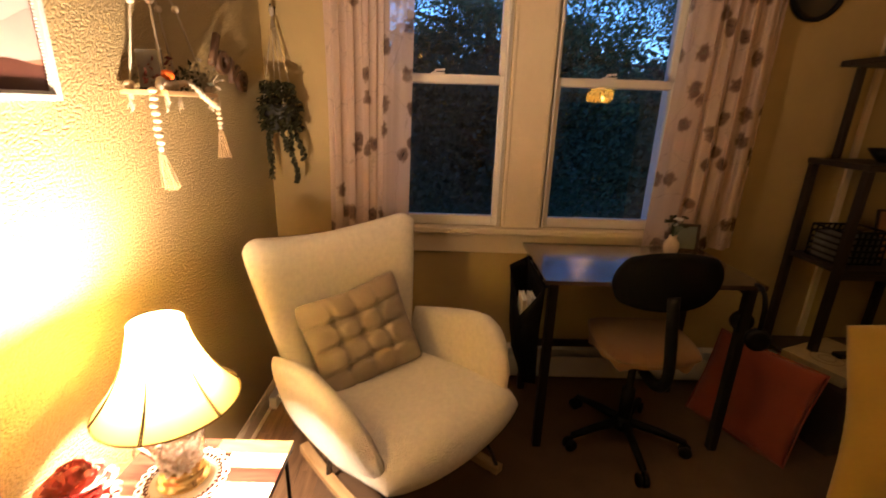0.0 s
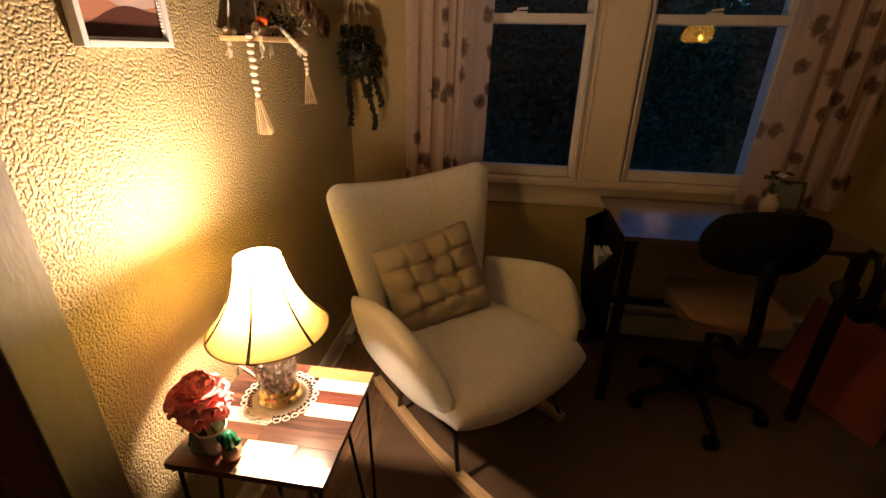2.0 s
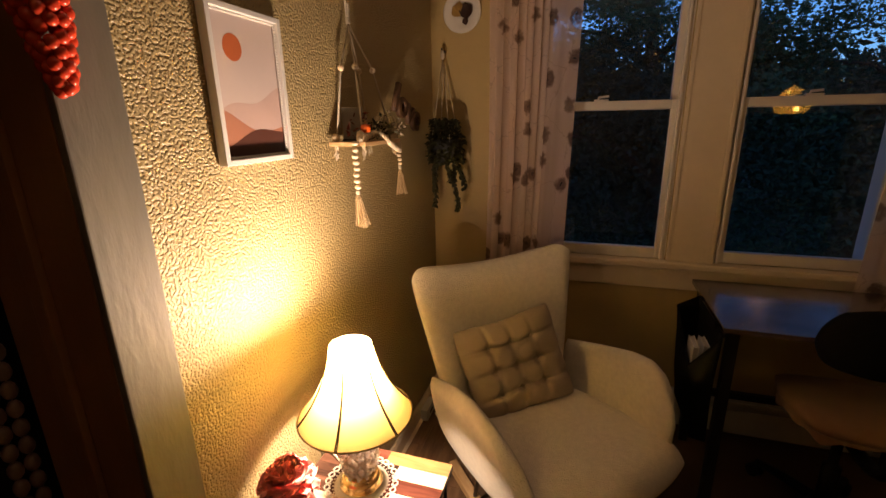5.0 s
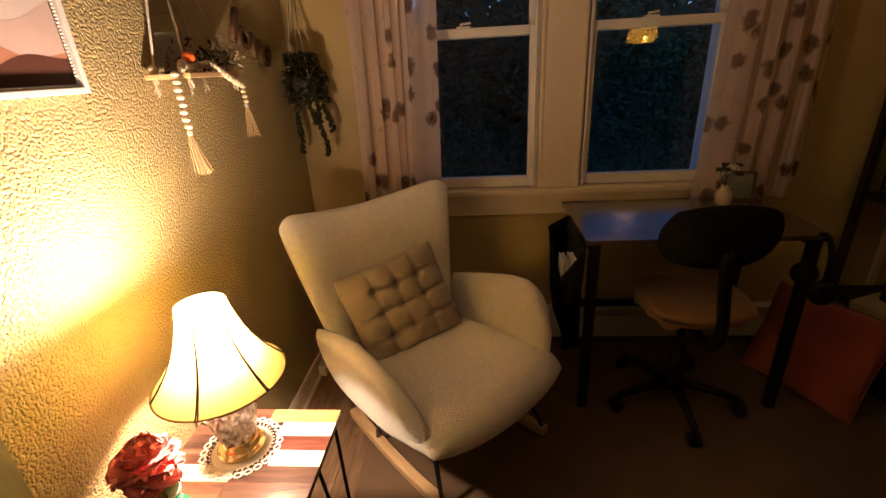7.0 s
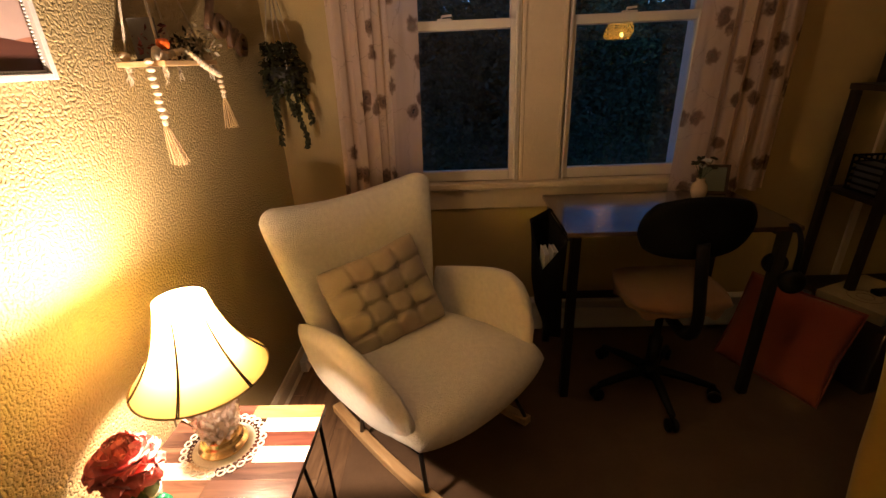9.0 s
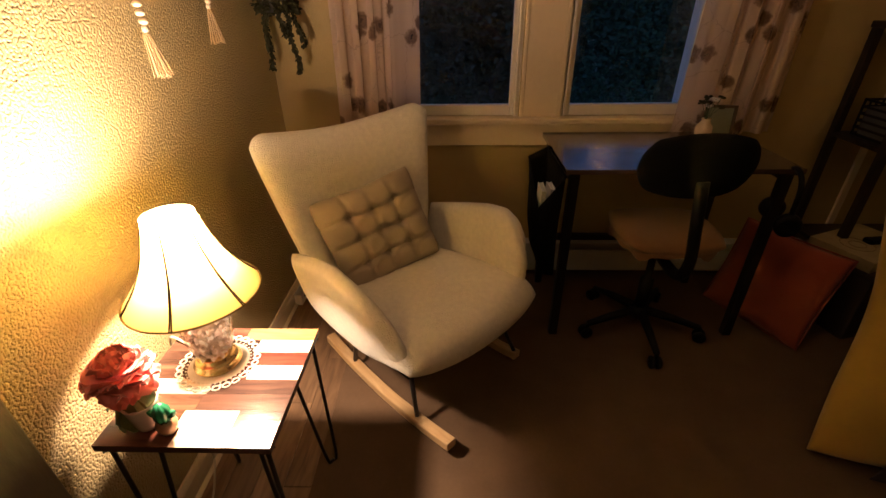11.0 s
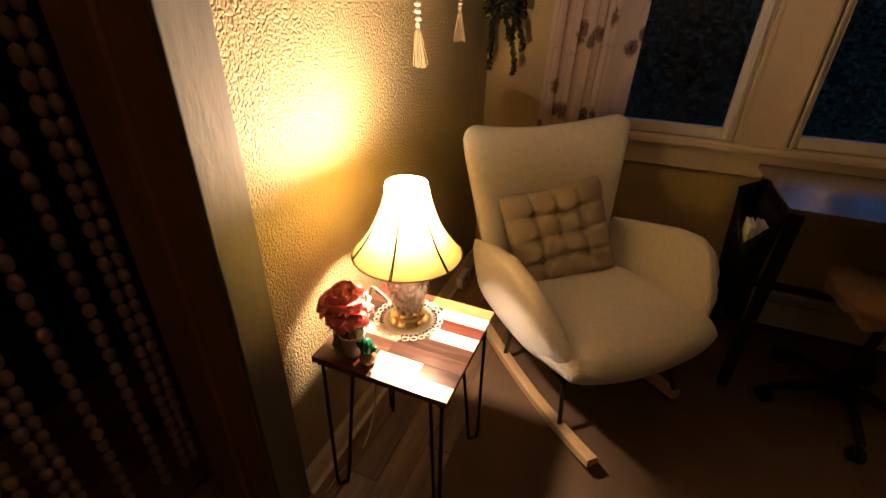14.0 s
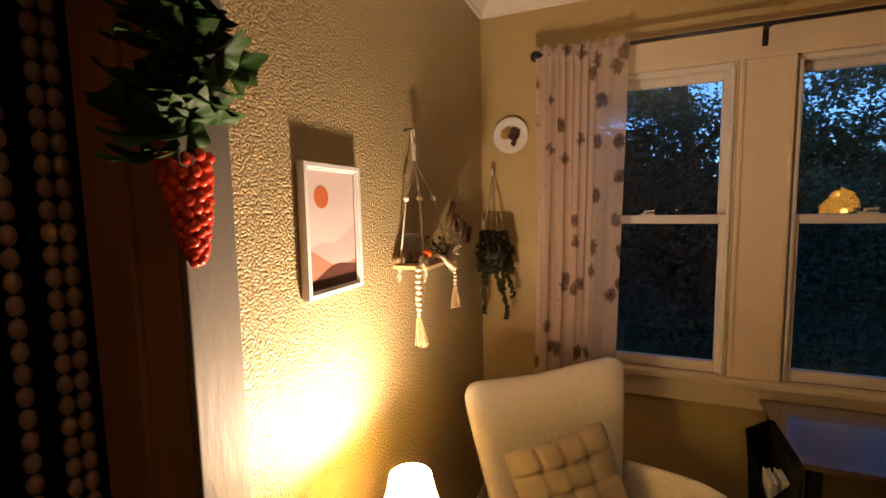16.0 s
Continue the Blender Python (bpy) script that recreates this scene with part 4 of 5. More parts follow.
# ---- rust cushion leaning on the floor beside the desk ----
RUST = mat("rust_red_cotton", (0.33, 0.06, 0.026), 0.9, vary=0.14, scale=12, bump=0.5, bump_scale=600, sheen=0.2)
floor_pillow = thing("floor_cushion", pose(2.160, 1.130, 0.196, 0, 0, -64) @ pose(0, 0.02, 0, -20, 0, 0), "rust-red square cushion leaning upright on the floor", "cushion")
part("cover", pad(lambda u, v: Vector((u * 0.215 * (1 - 0.05 * (1 - v * v)), 0, v * 0.210 * (1 - 0.05 * (1 - u * u)))), 0.12, 30, 30, 2.6, lambda u, v: 0.004 * math.sin(9 * u + 4 * v) * (1 - u * u) * (1 - v * v)), RUST, floor_pillow, smooth=True)
part("piping", tube([(0.217 * a, 0, 0.212 * b) for a, b in ((-1, -1), (0, -0.955), (1, -1), (0.955, 0), (1, 1), (0, 0.955), (-1, 1), (-0.955, 0), (-1, -1))], 0.004, 6, ends=False), RUST, floor_pillow, smooth=True)

# ---- dark shelf unit against the window wall ----
shelf = thing("shelf_unit", pose(2.45, 1.20, 0), "dark wooden stepped shelf unit holding clutter", "shelf")
SW, SD = 0.52, 0.30
ESP = wood("espresso_wood", (0.020, 0.012, 0.009), (0.008, 0.005, 0.004), 0.5, "Z", 6)
for x in (0.0, SW - 0.03):
    for y in (0.0, SD - 0.03):
        part("post", box(x, y, 0, x + 0.03, y + 0.03, 1.17, 0.003), ESP, shelf)
    part("upper_post", box(0.09 if x == 0 else x - 0.06, SD - 0.03, 1.17, (0.09 if x == 0 else x - 0.06) + 0.026, SD - 0.004, 1.575, 0.003), ESP, shelf)
for z in (0.30, 0.76):
    part("shelf_board", box(0.004, 0.004, z - 0.018, SW - 0.004, SD - 0.004, z, 0.003), ESP, shelf)
    part("shelf_lip", box(0.031, 0.002, z - 0.045, SW - 0.031, 0.016, z - 0.019, 0.003), ESP, shelf)
part("shelf_board", box(-0.004, -0.004, 1.17, SW + 0.004, SD + 0.004, 1.195, 0.004), ESP, shelf)
part("shelf_board", box(0.03, SD - 0.20, 1.575, SW - 0.03, SD + 0.01, 1.60, 0.004), ESP, shelf)
crate = thing("basket", pose(2.50, 1.28, 0.76), "black lattice basket on the dark shelf", "basket")
gb = bmesh.new()
for y in (0.0, 0.16):
    for k in range(9):
        box(k * 0.025, y, 0, k * 0.025 + 0.008, y + 0.004, 0.15, bm=gb)
    for k in range(6):
        box(0, y - 0.001, k * 0.028, 0.208, y + 0.005, k * 0.028 + 0.009, bm=gb)
for x in (0.0, 0.204):
    for k in range(6):
        box(x, 0.005, k * 0.028, x + 0.004, 0.16, k * 0.028 + 0.009, bm=gb)
box(0, 0, 0, 0.208, 0.164, 0.004, bm=gb)
part("lattice", gb, PLASTIC, crate)
part("liner", box(0.01, 0.012, 0.005, 0.198, 0.15, 0.12, 0.01), mat("grey_cloth", (0.12, 0.12, 0.13), 0.9), crate, "folded grey cloth")
pic2 = thing("photo_frame", pose(2.82, 1.36, 0.76, -8, 0, 0), "orange-toned framed print on the dark shelf", "photo frame")
part("frame", box(-0.085, 0, 0, 0.085, 0.012, 0.23, 0.003), ESP, pic2)
part("picture", box(-0.075, -0.002, 0.01, 0.075, 0.0, 0.22), mat("orange_print", (0.45, 0.22, 0.09), 0.5, vary=0.3, scale=14, second=(0.2, 0.08, 0.04)), pic2)
bowl = thing("bowl", pose(2.66, 1.34, 1.195), "dark low bowl on the shelf top", "bowl")
part("body", lathe([(0, 0.002), (0.04, 0.0), (0.06, 0.02), (0.085, 0.055), (0.08, 0.055), (0.055, 0.025), (0, 0.012)], 26), PLASTIC, bowl, smooth=True)
hat = thing("basket", pose(2.66, 1.38, 1.60), "dark round lidded basket on the top shelf", "basket")
part("body", lathe([(0, 0), (0.08, 0), (0.095, 0.03), (0.09, 0.07), (0.05, 0.10), (0.015, 0.11), (0, 0.12)], 24), ESP, hat, smooth=True)
pipe = single("trim", box(2.665, WY - 0.014, 0, 2.695, WY, 2.38, 0.003), TRIM, "cream vertical trim board behind the shelf", "trim", kind="structure")

# box with a board game and a pen case beside the cushion
tub = thing("storage_box", pose(2.44, 0.98, 0, 0, 0, 14), "dark brown storage box on the carpet", "storage box")
part("body", box(0, 0, 0, 0.40, 0.30, 0.30, 0.008), mat("dark_brown_card", (0.05, 0.03, 0.022), 0.7, vary=0.2, scale=10, bump=0.2), tub)
part("lid", box(-0.006, -0.006, 0.30, 0.406, 0.306, 0.325, 0.006), mat("dark_brown_lid", (0.06, 0.036, 0.026), 0.7, vary=0.2, scale=10), tub)
game = thing("board_game", pose(2.43, 1.00, 0.325, 0, 0, 22), "cream printed flat game box with faded pattern", "game box")
CREAM = mat("cream_printed_card", (0.52, 0.42, 0.22), 0.55, vary=0.25, scale=18)
part("tray", box(0, 0, 0, 0.32, 0.24, 0.03, 0.002), CREAM, game)
part("lid", box(-0.003, -0.003, 0.018, 0.323, 0.243, 0.050, 0.002), CREAM, game)
INK = mat("brown_ink", (0.20, 0.13, 0.06), 0.6)
for k in range(3):
    loop = [(0.10 + 0.03 * k * math.cos(a), 0.12 + 0.03 * k * math.sin(a), 0.0505) for a in (6.283 * q / 20 for q in range(21))]
    if k:
        part("printed_ring", tube(loop, 0.0012, 4, ends=False), INK, game)
part("printed_bar", box(0.20, 0.05, 0.050, 0.30, 0.075, 0.0508), INK, game)
case = thing("pen_case", pose(2.52, 1.14, 0.375, 0, 0, 5), "slim black pen case lying on the game box", "pen case")
part("body", box(0, 0, 0, 0.17, 0.04, 0.022, 0.008), PLASTIC, case)
part("zip", box(0.01, -0.001, 0.010, 0.16, 0.0, 0.013), BLACK, case)

# mustard armchair with a dark throw
MUST = mat("mustard_velvet", (0.46, 0.29, 0.04), 0.85, vary=0.12, scale=10, bump=0.35, bump_scale=500, sheen=0.4)
ya = thing("armchair", pose(2.0, 0.5, 0), "mustard yellow upholstered armchair beside the storage box", "armchair")
EDGE = [Vector(q) for q in ((-0.085, -0.115, 0.03), (-0.02, -0.03, 0.19), (0.05, 0.05, 0.36), (0.105, 0.125, 0.48), (0.135, 0.20, 0.60), (0.165, 0.27, 0.70))]
RAKE = curve_points(EDGE, 6)


def rake(t):
    k = min(len(RAKE) - 1.001, max(0.0, t * (len(RAKE) - 1)))
    return RAKE[int(k)].lerp(RAKE[int(k) + 1], k - int(k))


def chair_back(u, v):
    s, t = (u + 1) / 2, (v + 1) / 2
    return rake(t) + Vector((0.60 * s, -0.10 * s + 0.16 * (s - 0.5) ** 2, 0.16 * s * (1 - s) * t + 0.02 * s))


part("backrest", pad(chair_back, 0.13, 30, 34, 5), MUST, ya, smooth=True)
part("seat", pad(lambda u, v: Vector((0.40 + u * 0.24, -0.22 + v * 0.22, 0.27)), 0.20, 18, 18, 6), MUST, ya, smooth=True)
for x in (0.20, 0.60):
    for y in (-0.38, -0.06):
        part("leg", tube([(x, y, 0.20), (x, y, 0.0)], [0.022, 0.014], 10), ESP, ya, smooth=True)


def draped(u, v):
    s, t = (u + 1) / 2, (v + 1) / 2
    q = chair_back(lerp(-0.72 + 0.10 * math.sin(6 * t), 0.8, s), lerp(-0.93, -0.02 + 0.25 * s, t))
    return q + Vector((2.0, 0.5 - 0.095 - 0.03 * math.sin(5 * s + 2 * t), 0.012 * math.sin(11 * s) - 0.01))


throw = single("throw_blanket", pad(draped, 0.04, 34, 34, 6), mat("dark_plum_fleece", (0.020, 0.009, 0.012), 0.95, vary=0.3, scale=15, bump=0.7, bump_scale=300), "dark plum fleece throw lying over the armchair", "blanket", smooth=True)


# ---- framed desert print ----
PY0, PY1, PZ0, PZ1 = 0.184, 0.405, 1.348, 1.661
art = thing("picture_frame", pose(0.002, (PY0 + PY1) / 2, (PZ0 + PZ1) / 2), "white framed print of an orange sun over desert dunes", "picture")
w, h = (PY1 - PY0) / 2, (PZ1 - PZ0) / 2
FW = 0.012
for y0, y1, z0, z1 in ((-w, -w + FW, -h, h), (w - FW, w, -h, h), (-w + FW, w - FW, -h, -h + FW), (-w + FW, w - FW, h - FW, h)):
    part("frame", box(0, y0, z0, 0.022, y1, z1, 0.0018), WHITE, art, "white wooden frame moulding")
beads = bmesh.new()
for k in range(46):
    z = lerp(-h + FW + 0.003, h - FW - 0.003, k / 45)
    for y in (-w + FW + 0.003, w - FW - 0.003):
        ball((0.013, y, z), 0.0029, beads, 6)
for k in range(32):
    y = lerp(-w + FW + 0.003, w - FW - 0.003, k / 31)
    for z in (-h + FW + 0.003, h - FW - 0.003):
        ball((0.013, y, z), 0.0029, beads, 6)
tagged(part("beading", beads, WHITE, art, "row of small white beads inside the frame", smooth=True), kind="stuff")
part("print", box(0.002, -w + FW, -h + FW, 0.008, w - FW, h - FW), mat("pink_sky_print", (0.60, 0.50, 0.465), 0.5, vary=0.05, scale=6), art, "pale pink printed sky")


def dune(name, x, fn, colour):
    bm = bmesh.new()
    n = 40
    top = [bm.verts.new((x, lerp(-w + FW, w - FW, k / n), fn(k / n))) for k in range(n + 1)]
    bot = [bm.verts.new((x, lerp(-w + FW, w - FW, k / n), -h + FW)) for k in range(n + 1)]
    for k in range(n):
        bm.faces.new((bot[k], bot[k + 1], top[k + 1], top[k]))
    part(name, bm, mat(name + "_ink", colour, 0.55, vary=0.08, scale=9), art)


dune("far_dune", 0.00815, lambda t: -0.050 + 0.050 * t + 0.008 * math.sin(8 * t), (0.53, 0.385, 0.345))
dune("middle_dune", 0.0083, lambda t: -0.056 - 0.035 * t + 0.014 * math.cos(5.5 * t), (0.42, 0.185, 0.115))
dune("near_dune", 0.00845, lambda t: -0.112 + 0.030 * t - 0.010 * math.cos(6 * t), (0.085, 0.028, 0.018))
sd = lathe([(0, 0.0), (0.0265, 0.0), (0.0265, 0.0002), (0, 0.0002)], 40)
part("sun", sd, mat("orange_ink", (0.50, 0.125, 0.04), 0.55, vary=0.06), art, "orange sun disc", at=pose(0.0081, -0.037, 0.078, 0, 90, 0))

# ---- macrame hanging shelf with decorations ----
sw = thing("hanging_shelf", pose(0.0, 0.0, 0.0), "rope-hung wooden shelf with wooden beads on the wall", "hanging shelf")
SX0, SX1, SY0, SY1, SZ = 0.012, 0.128, 0.588, 0.835, 1.366
part("board", box(SX0, SY0, SZ, SX1, SY1, SZ + 0.012, 0.002), BEECH, sw, "pale wooden shelf board")
HK = Vector((0.03, 0.708, 1.80))
part("nail", tube([(0.0, 0.708, 1.803), (0.034, 0.708, 1.806)], 0.003, 8), BLACK, sw)
part("loop", tube(curve_points([HK + Vector((0, 0, 0.008)), HK + Vector((0.003, -0.010, -0.01)), HK + Vector((0.005, -0.004, -0.075)), HK + Vector((0.005, 0.006, -0.07)), HK + Vector((0.002, 0.010, -0.01)), HK + Vector((0, 0, 0.008))], 8), 0.004, 6), ROPE, sw, smooth=True)
wrap = bmesh.new()
for k in range(12):
    z = HK.z - 0.045 - k * 0.0045
    tube([(0.035 + 0.0050 * math.cos(a), 0.708 + 0.0050 * math.sin(a), z) for a in (6.283 * q / 12 for q in range(13))], 0.0026, 5, wrap, ends=False)
part("wrap", wrap, ROPE, sw, "wound rope binding", smooth=True)
for x in (SX0 + 0.014, SX1 - 0.014):
    for y in (SY0 + 0.018, SY1 - 0.018):
        mid = Vector((lerp(0.035, x, 0.52), lerp(0.708, y, 0.52), 1.582))
        part("rope", tube([(0.035, 0.708, HK.z - 0.095), mid, (x, y, SZ - 0.002)], 0.0028, 6), ROPE, sw, smooth=True)
        part("bead", ball(mid, 0.0095, None, 12), BEAD, sw, "pale wooden bead", smooth=True)
        part("bead", ball((x, y, SZ + 0.022), 0.012, None, 12), BEAD, sw, smooth=True)
        tas = bmesh.new()
        rnd = random.Random(int(x * 1000 + y * 100))
        for k in range(7):
            dx, dy, ln, ph = rnd.uniform(-0.006, 0.006), rnd.uniform(-0.006, 0.006), rnd.uniform(0.022, 0.044), rnd.uniform(0, 6)
            tube([(x + dx * q + 0.003 * math.cos(ph + 7 * q), y + dy * q + 0.003 * math.sin(ph + 7 * q), SZ - ln * q) for q in (0, 0.2, 0.4, 0.6, 0.8, 1.0)], [0.0028, 0.003, 0.0028, 0.0026, 0.0022, 0.001], 5, tas)
        part("knot_fringe", tas, ROPE, sw, "frayed rope end")


def garland_end(g, top, n, r, tip):
    for k in range(n):
        part("bead", ball((0, 0, 0), r, None, 12, (1, 1, 0.72)), BEAD, g, smooth=True, at=pose(top[0] + 0.001 * math.sin(k * 2.1), top[1] + 0.0012 * math.cos(k * 1.7), top[2] - k * r * 1.72))
    z0 = top[2] - n * r * 1.72
    tas = bmesh.new()
    rnd = random.Random(n)
    for k in range(60):
        a, q = rnd.uniform(0, 6.283), rnd.uniform(0.2, 1)
        tube([(top[0], top[1], z0 + 0.004), (top[0] + 0.008 * q * math.cos(a), top[1] + 0.008 * q * math.sin(a), z0 - 0.015), (tip[0] + 0.021 * q * math.cos(a), tip[1] + 0.021 * q * math.sin(a), tip[2] + rnd.uniform(-0.005, 0.006))], 0.0011, 4, tas)
    part("tassel", tas, JUTE, g, "tan jute tassel")
    part("tassel_knot", ball((top[0], top[1], z0 + 0.002), 0.007, None, 10, (1, 1, 1.3)), ROPE, g, smooth=True)


gar = thing("bead_garland", pose(0, 0, 0), "white wooden bead garland with jute tassels on the shelf", "garland")
garland_end(gar, (0.124, 0.535, SZ + 0.010), 8, 0.0096, (0.122, 0.556, 1.146))
garland_end(gar, (0.112, 0.862, SZ - 0.016), 5, 0.0082, (0.106, 0.878, 1.190))
across = curve_points([(0.116, 0.578, SZ + 0.020), (0.108, 0.60, SZ + 0.034), (0.10, 0.64, SZ + 0.024), (0.118, 0.70, SZ + 0.030), (0.132, 0.76, SZ - 0.004), (0.128, 0.82, SZ - 0.022), (0.112, 0.858, SZ - 0.006)], 5)
for k, p in enumerate(across):
    part("bead", ball((0, 0, 0), 0.0092, None, 10), BEAD if k % 3 else ROPE, gar, smooth=True, at=pose(*p))

decor = thing("small_pumpkin", pose(0.112, 0.625, SZ + 0.048), "small orange glass pumpkin on the shelf", "ornament")
part("body", lathe([(0, -0.012), (0.012, -0.011), (0.0165, 0), (0.013, 0.010), (0, 0.012)], 24, None, None, lambda a, r, z: r * (1 - 0.10 * abs(math.sin(3 * a)))), mat("orange_gloss", (0.75, 0.13, 0.02), 0.2, vary=0.1), decor, smooth=True)
part("stem", tube([(0, 0, 0.010), (0.002, 0, 0.020)], 0.003, 6), BEECH, decor)
jar2 = thing("small_book", pose(0.055, 0.655, SZ + 0.012, 0, 0, 8), "small grey card standing on the shelf", "card")
part("card", box(-0.03, -0.003, 0, 0.03, 0.003, 0.095, 0.001), mat("grey_card", (0.17, 0.15, 0.125), 0.7, vary=0.2, scale=20), jar2)
part("edge", box(-0.032, -0.005, 0, 0.032, -0.0035, 0.006), BLACK, jar2)
RED = mat("dried_red_petal", (0.16, 0.03, 0.02), 0.8, vary=0.3, scale=40)
SAGE = mat("dried_beige_leaf", (0.36, 0.29, 0.19), 0.8, vary=0.25, scale=30)
for nm, lab, y, x, mt, n, r0 in (("dried_flowers", "dark red dried flowers on the shelf", 0.675, 0.06, RED, 60, 0.05), ("dried_flowers", "dark dried leaves on the shelf", 0.755, 0.085, DUSTY, 50, 0.045), ("dried_flowers", "pale beige dried foliage on the shelf", 0.815, 0.10, SAGE, 70, 0.048)):
    dthing = thing(nm, pose(x, y, SZ + 0.012), lab, "dried flowers")
    rnd = random.Random(n)
    lb = bmesh.new()
    for k in range(n * 2):
        c = Vector((rnd.gauss(0, r0 * 0.45), rnd.gauss(0, r0 * 0.5), abs(rnd.gauss(0.032, 0.02))))
        s = rnd.uniform(0.004, 0.010)
        b = bmesh.new()
        vs = [b.verts.new(q) for q in ((0, -s, 0), (s * 0.5, 0, s * 0.2), (0, s, 0), (-s * 0.5, 0, s * 0.2))]
        b.faces.new((vs[0], vs[1], vs[2]))
        b.faces.new((vs[0], vs[2], vs[3]))
        b.transform(pose(*c, rnd.uniform(0, 360), rnd.uniform(0, 360), rnd.uniform(0, 360)))
        join(lb, b)
    tagged(part("foliage", lb, mt, dthing), kind="stuff")
    st = bmesh.new()
    for k in range(6):
        tube([(0, 0, 0), (rnd.gauss(0, 0.02), rnd.gauss(0, 0.02), 0.05)], 0.0012, 4, st)
    part("stems", st, SAGE, dthing)

# wooden word on the shelf's end
word = bpy.data.curves.new("word", "FONT")
word.body, word.size, word.extrude, word.bevel_depth, word.shear = "love", 0.158, 0.006, 0.0042, 0.18
wob = new("word_source", word)
wme = bpy.data.meshes.new_from_object(wob.evaluated_get(bpy.context.evaluated_depsgraph_get()))
bpy.data.objects.remove(wob)
wme.materials.append(wood("brown_letter_wood", (0.12, 0.06, 0.028), (0.06, 0.03, 0.014), 0.5, "X"))
sign = tagged(new("word_sign", wme), "brown wooden script letters reading love", "sign")
sign.matrix_basis = pose(0.016, 1.035, 1.480, 90, 0, 90) @ pose(0, 0, 0, 0, 0, -20)

# ---- hanging planter in the corner ----
pl = thing("hanging_planter", pose(0.105, 1.405, 0), "dark trailing plant in a rope-hung pot in the corner", "hanging plant")
part("hook", tube([(-0.04, 0.139, 1.735), (-0.04, 0.10, 1.73), (-0.04, 0.092, 1.742)], 0.004, 8), BLACK, pl, smooth=True)
part("knot", ball((-0.035, 0.09, 1.715), 0.013, None, 10, (0.8, 0.8, 1.7)), ROPE, pl, smooth=True)
for k in range(4):
    a = 0.6 + k * math.pi / 2
    part("rope", tube([(-0.035, 0.09, 1.70), (0.062 * math.cos(a), 0.062 * math.sin(a), 1.36), (0.05 * math.cos(a), 0.05 * math.sin(a), 1.27), (0, 0, 1.235)], 0.0022, 6), ROPE, pl, smooth=True)
part("pot", lathe([(0, 1.255), (0.045, 1.25), (0.058, 1.29), (0.062, 1.35), (0.058, 1.352), (0.05, 1.33), (0, 1.325)], 26), mat("dark_pot", (0.03, 0.03, 0.028), 0.5), pl, smooth=True)


def leaf_mesh(bm, m, s, bend=0.3, wide=0.42):
    b = bmesh.new()
    ys = (-0.0, 0.25, 0.55, 0.8, 1.0)
    ws = (0.04, 0.8, 1.0, 0.55, 0.03)
    rows = []
    for y, q in zip(ys, ws):
        z = -bend * y * y
        rows.append([b.verts.new((-wide * q * s, y * s, (z + 0.10 * q) * s)), b.verts.new((0, y * s, z * s)), b.verts.new((wide * q * s, y * s, (z + 0.10 * q) * s))])
    for r1, r2 in zip(rows, rows[1:]):
        for k in (0, 1):
            b.faces.new((r1[k], r1[k + 1], r2[k + 1], r2[k]))
    b.transform(m)
    return join(bm, b)


rnd = random.Random(21)
crown_leaves = bmesh.new()
for k in range(950):
    a, q = rnd.uniform(0, 6.283), rnd.random() ** 0.5
    z = rnd.uniform(1.25, 1.44)
    r = 0.078 * q * (1.0 if z < 1.38 else 0.75)
    leaf_mesh(crown_leaves, pose(r * math.cos(a), r * math.sin(a), z, rnd.uniform(-50, 40), rnd.uniform(-40, 40), math.degrees(a) - 90 + rnd.uniform(-50, 50)), rnd.uniform(0.016, 0.028))
tagged(part("foliage", crown_leaves, DUSTY, pl, "dense dark green leaves"), kind="stuff")
for sx, sy, zt, n in ((-0.045, -0.02, 1.05, 120), (0.055, -0.035, 1.04, 125), (-0.055, 0.01, 1.12, 90), (0.07, 0.01, 1.13, 90), (0.03, -0.06, 1.17, 60)):
    vine = bmesh.new()
    for k in range(n):
        t = k / n
        x, y, z = sx * (0.7 + 0.5 * t) + 0.006 * math.sin(9 * t), sy * (0.7 + 0.4 * t), lerp(1.33, zt, t)
        leaf_mesh(vine, pose(x, y, z, rnd.uniform(-80, -10), rnd.uniform(-30, 30), rnd.uniform(0, 360)), rnd.uniform(0.014, 0.024))
    tube([(sx * (0.7 + 0.5 * t) + 0.006 * math.sin(9 * t), sy * (0.7 + 0.4 * t), lerp(1.33, zt, t)) for t in (q / 8 for q in range(9))], 0.0013, 4, vine)
    part("trailing_stem", vine, DUSTY, pl)

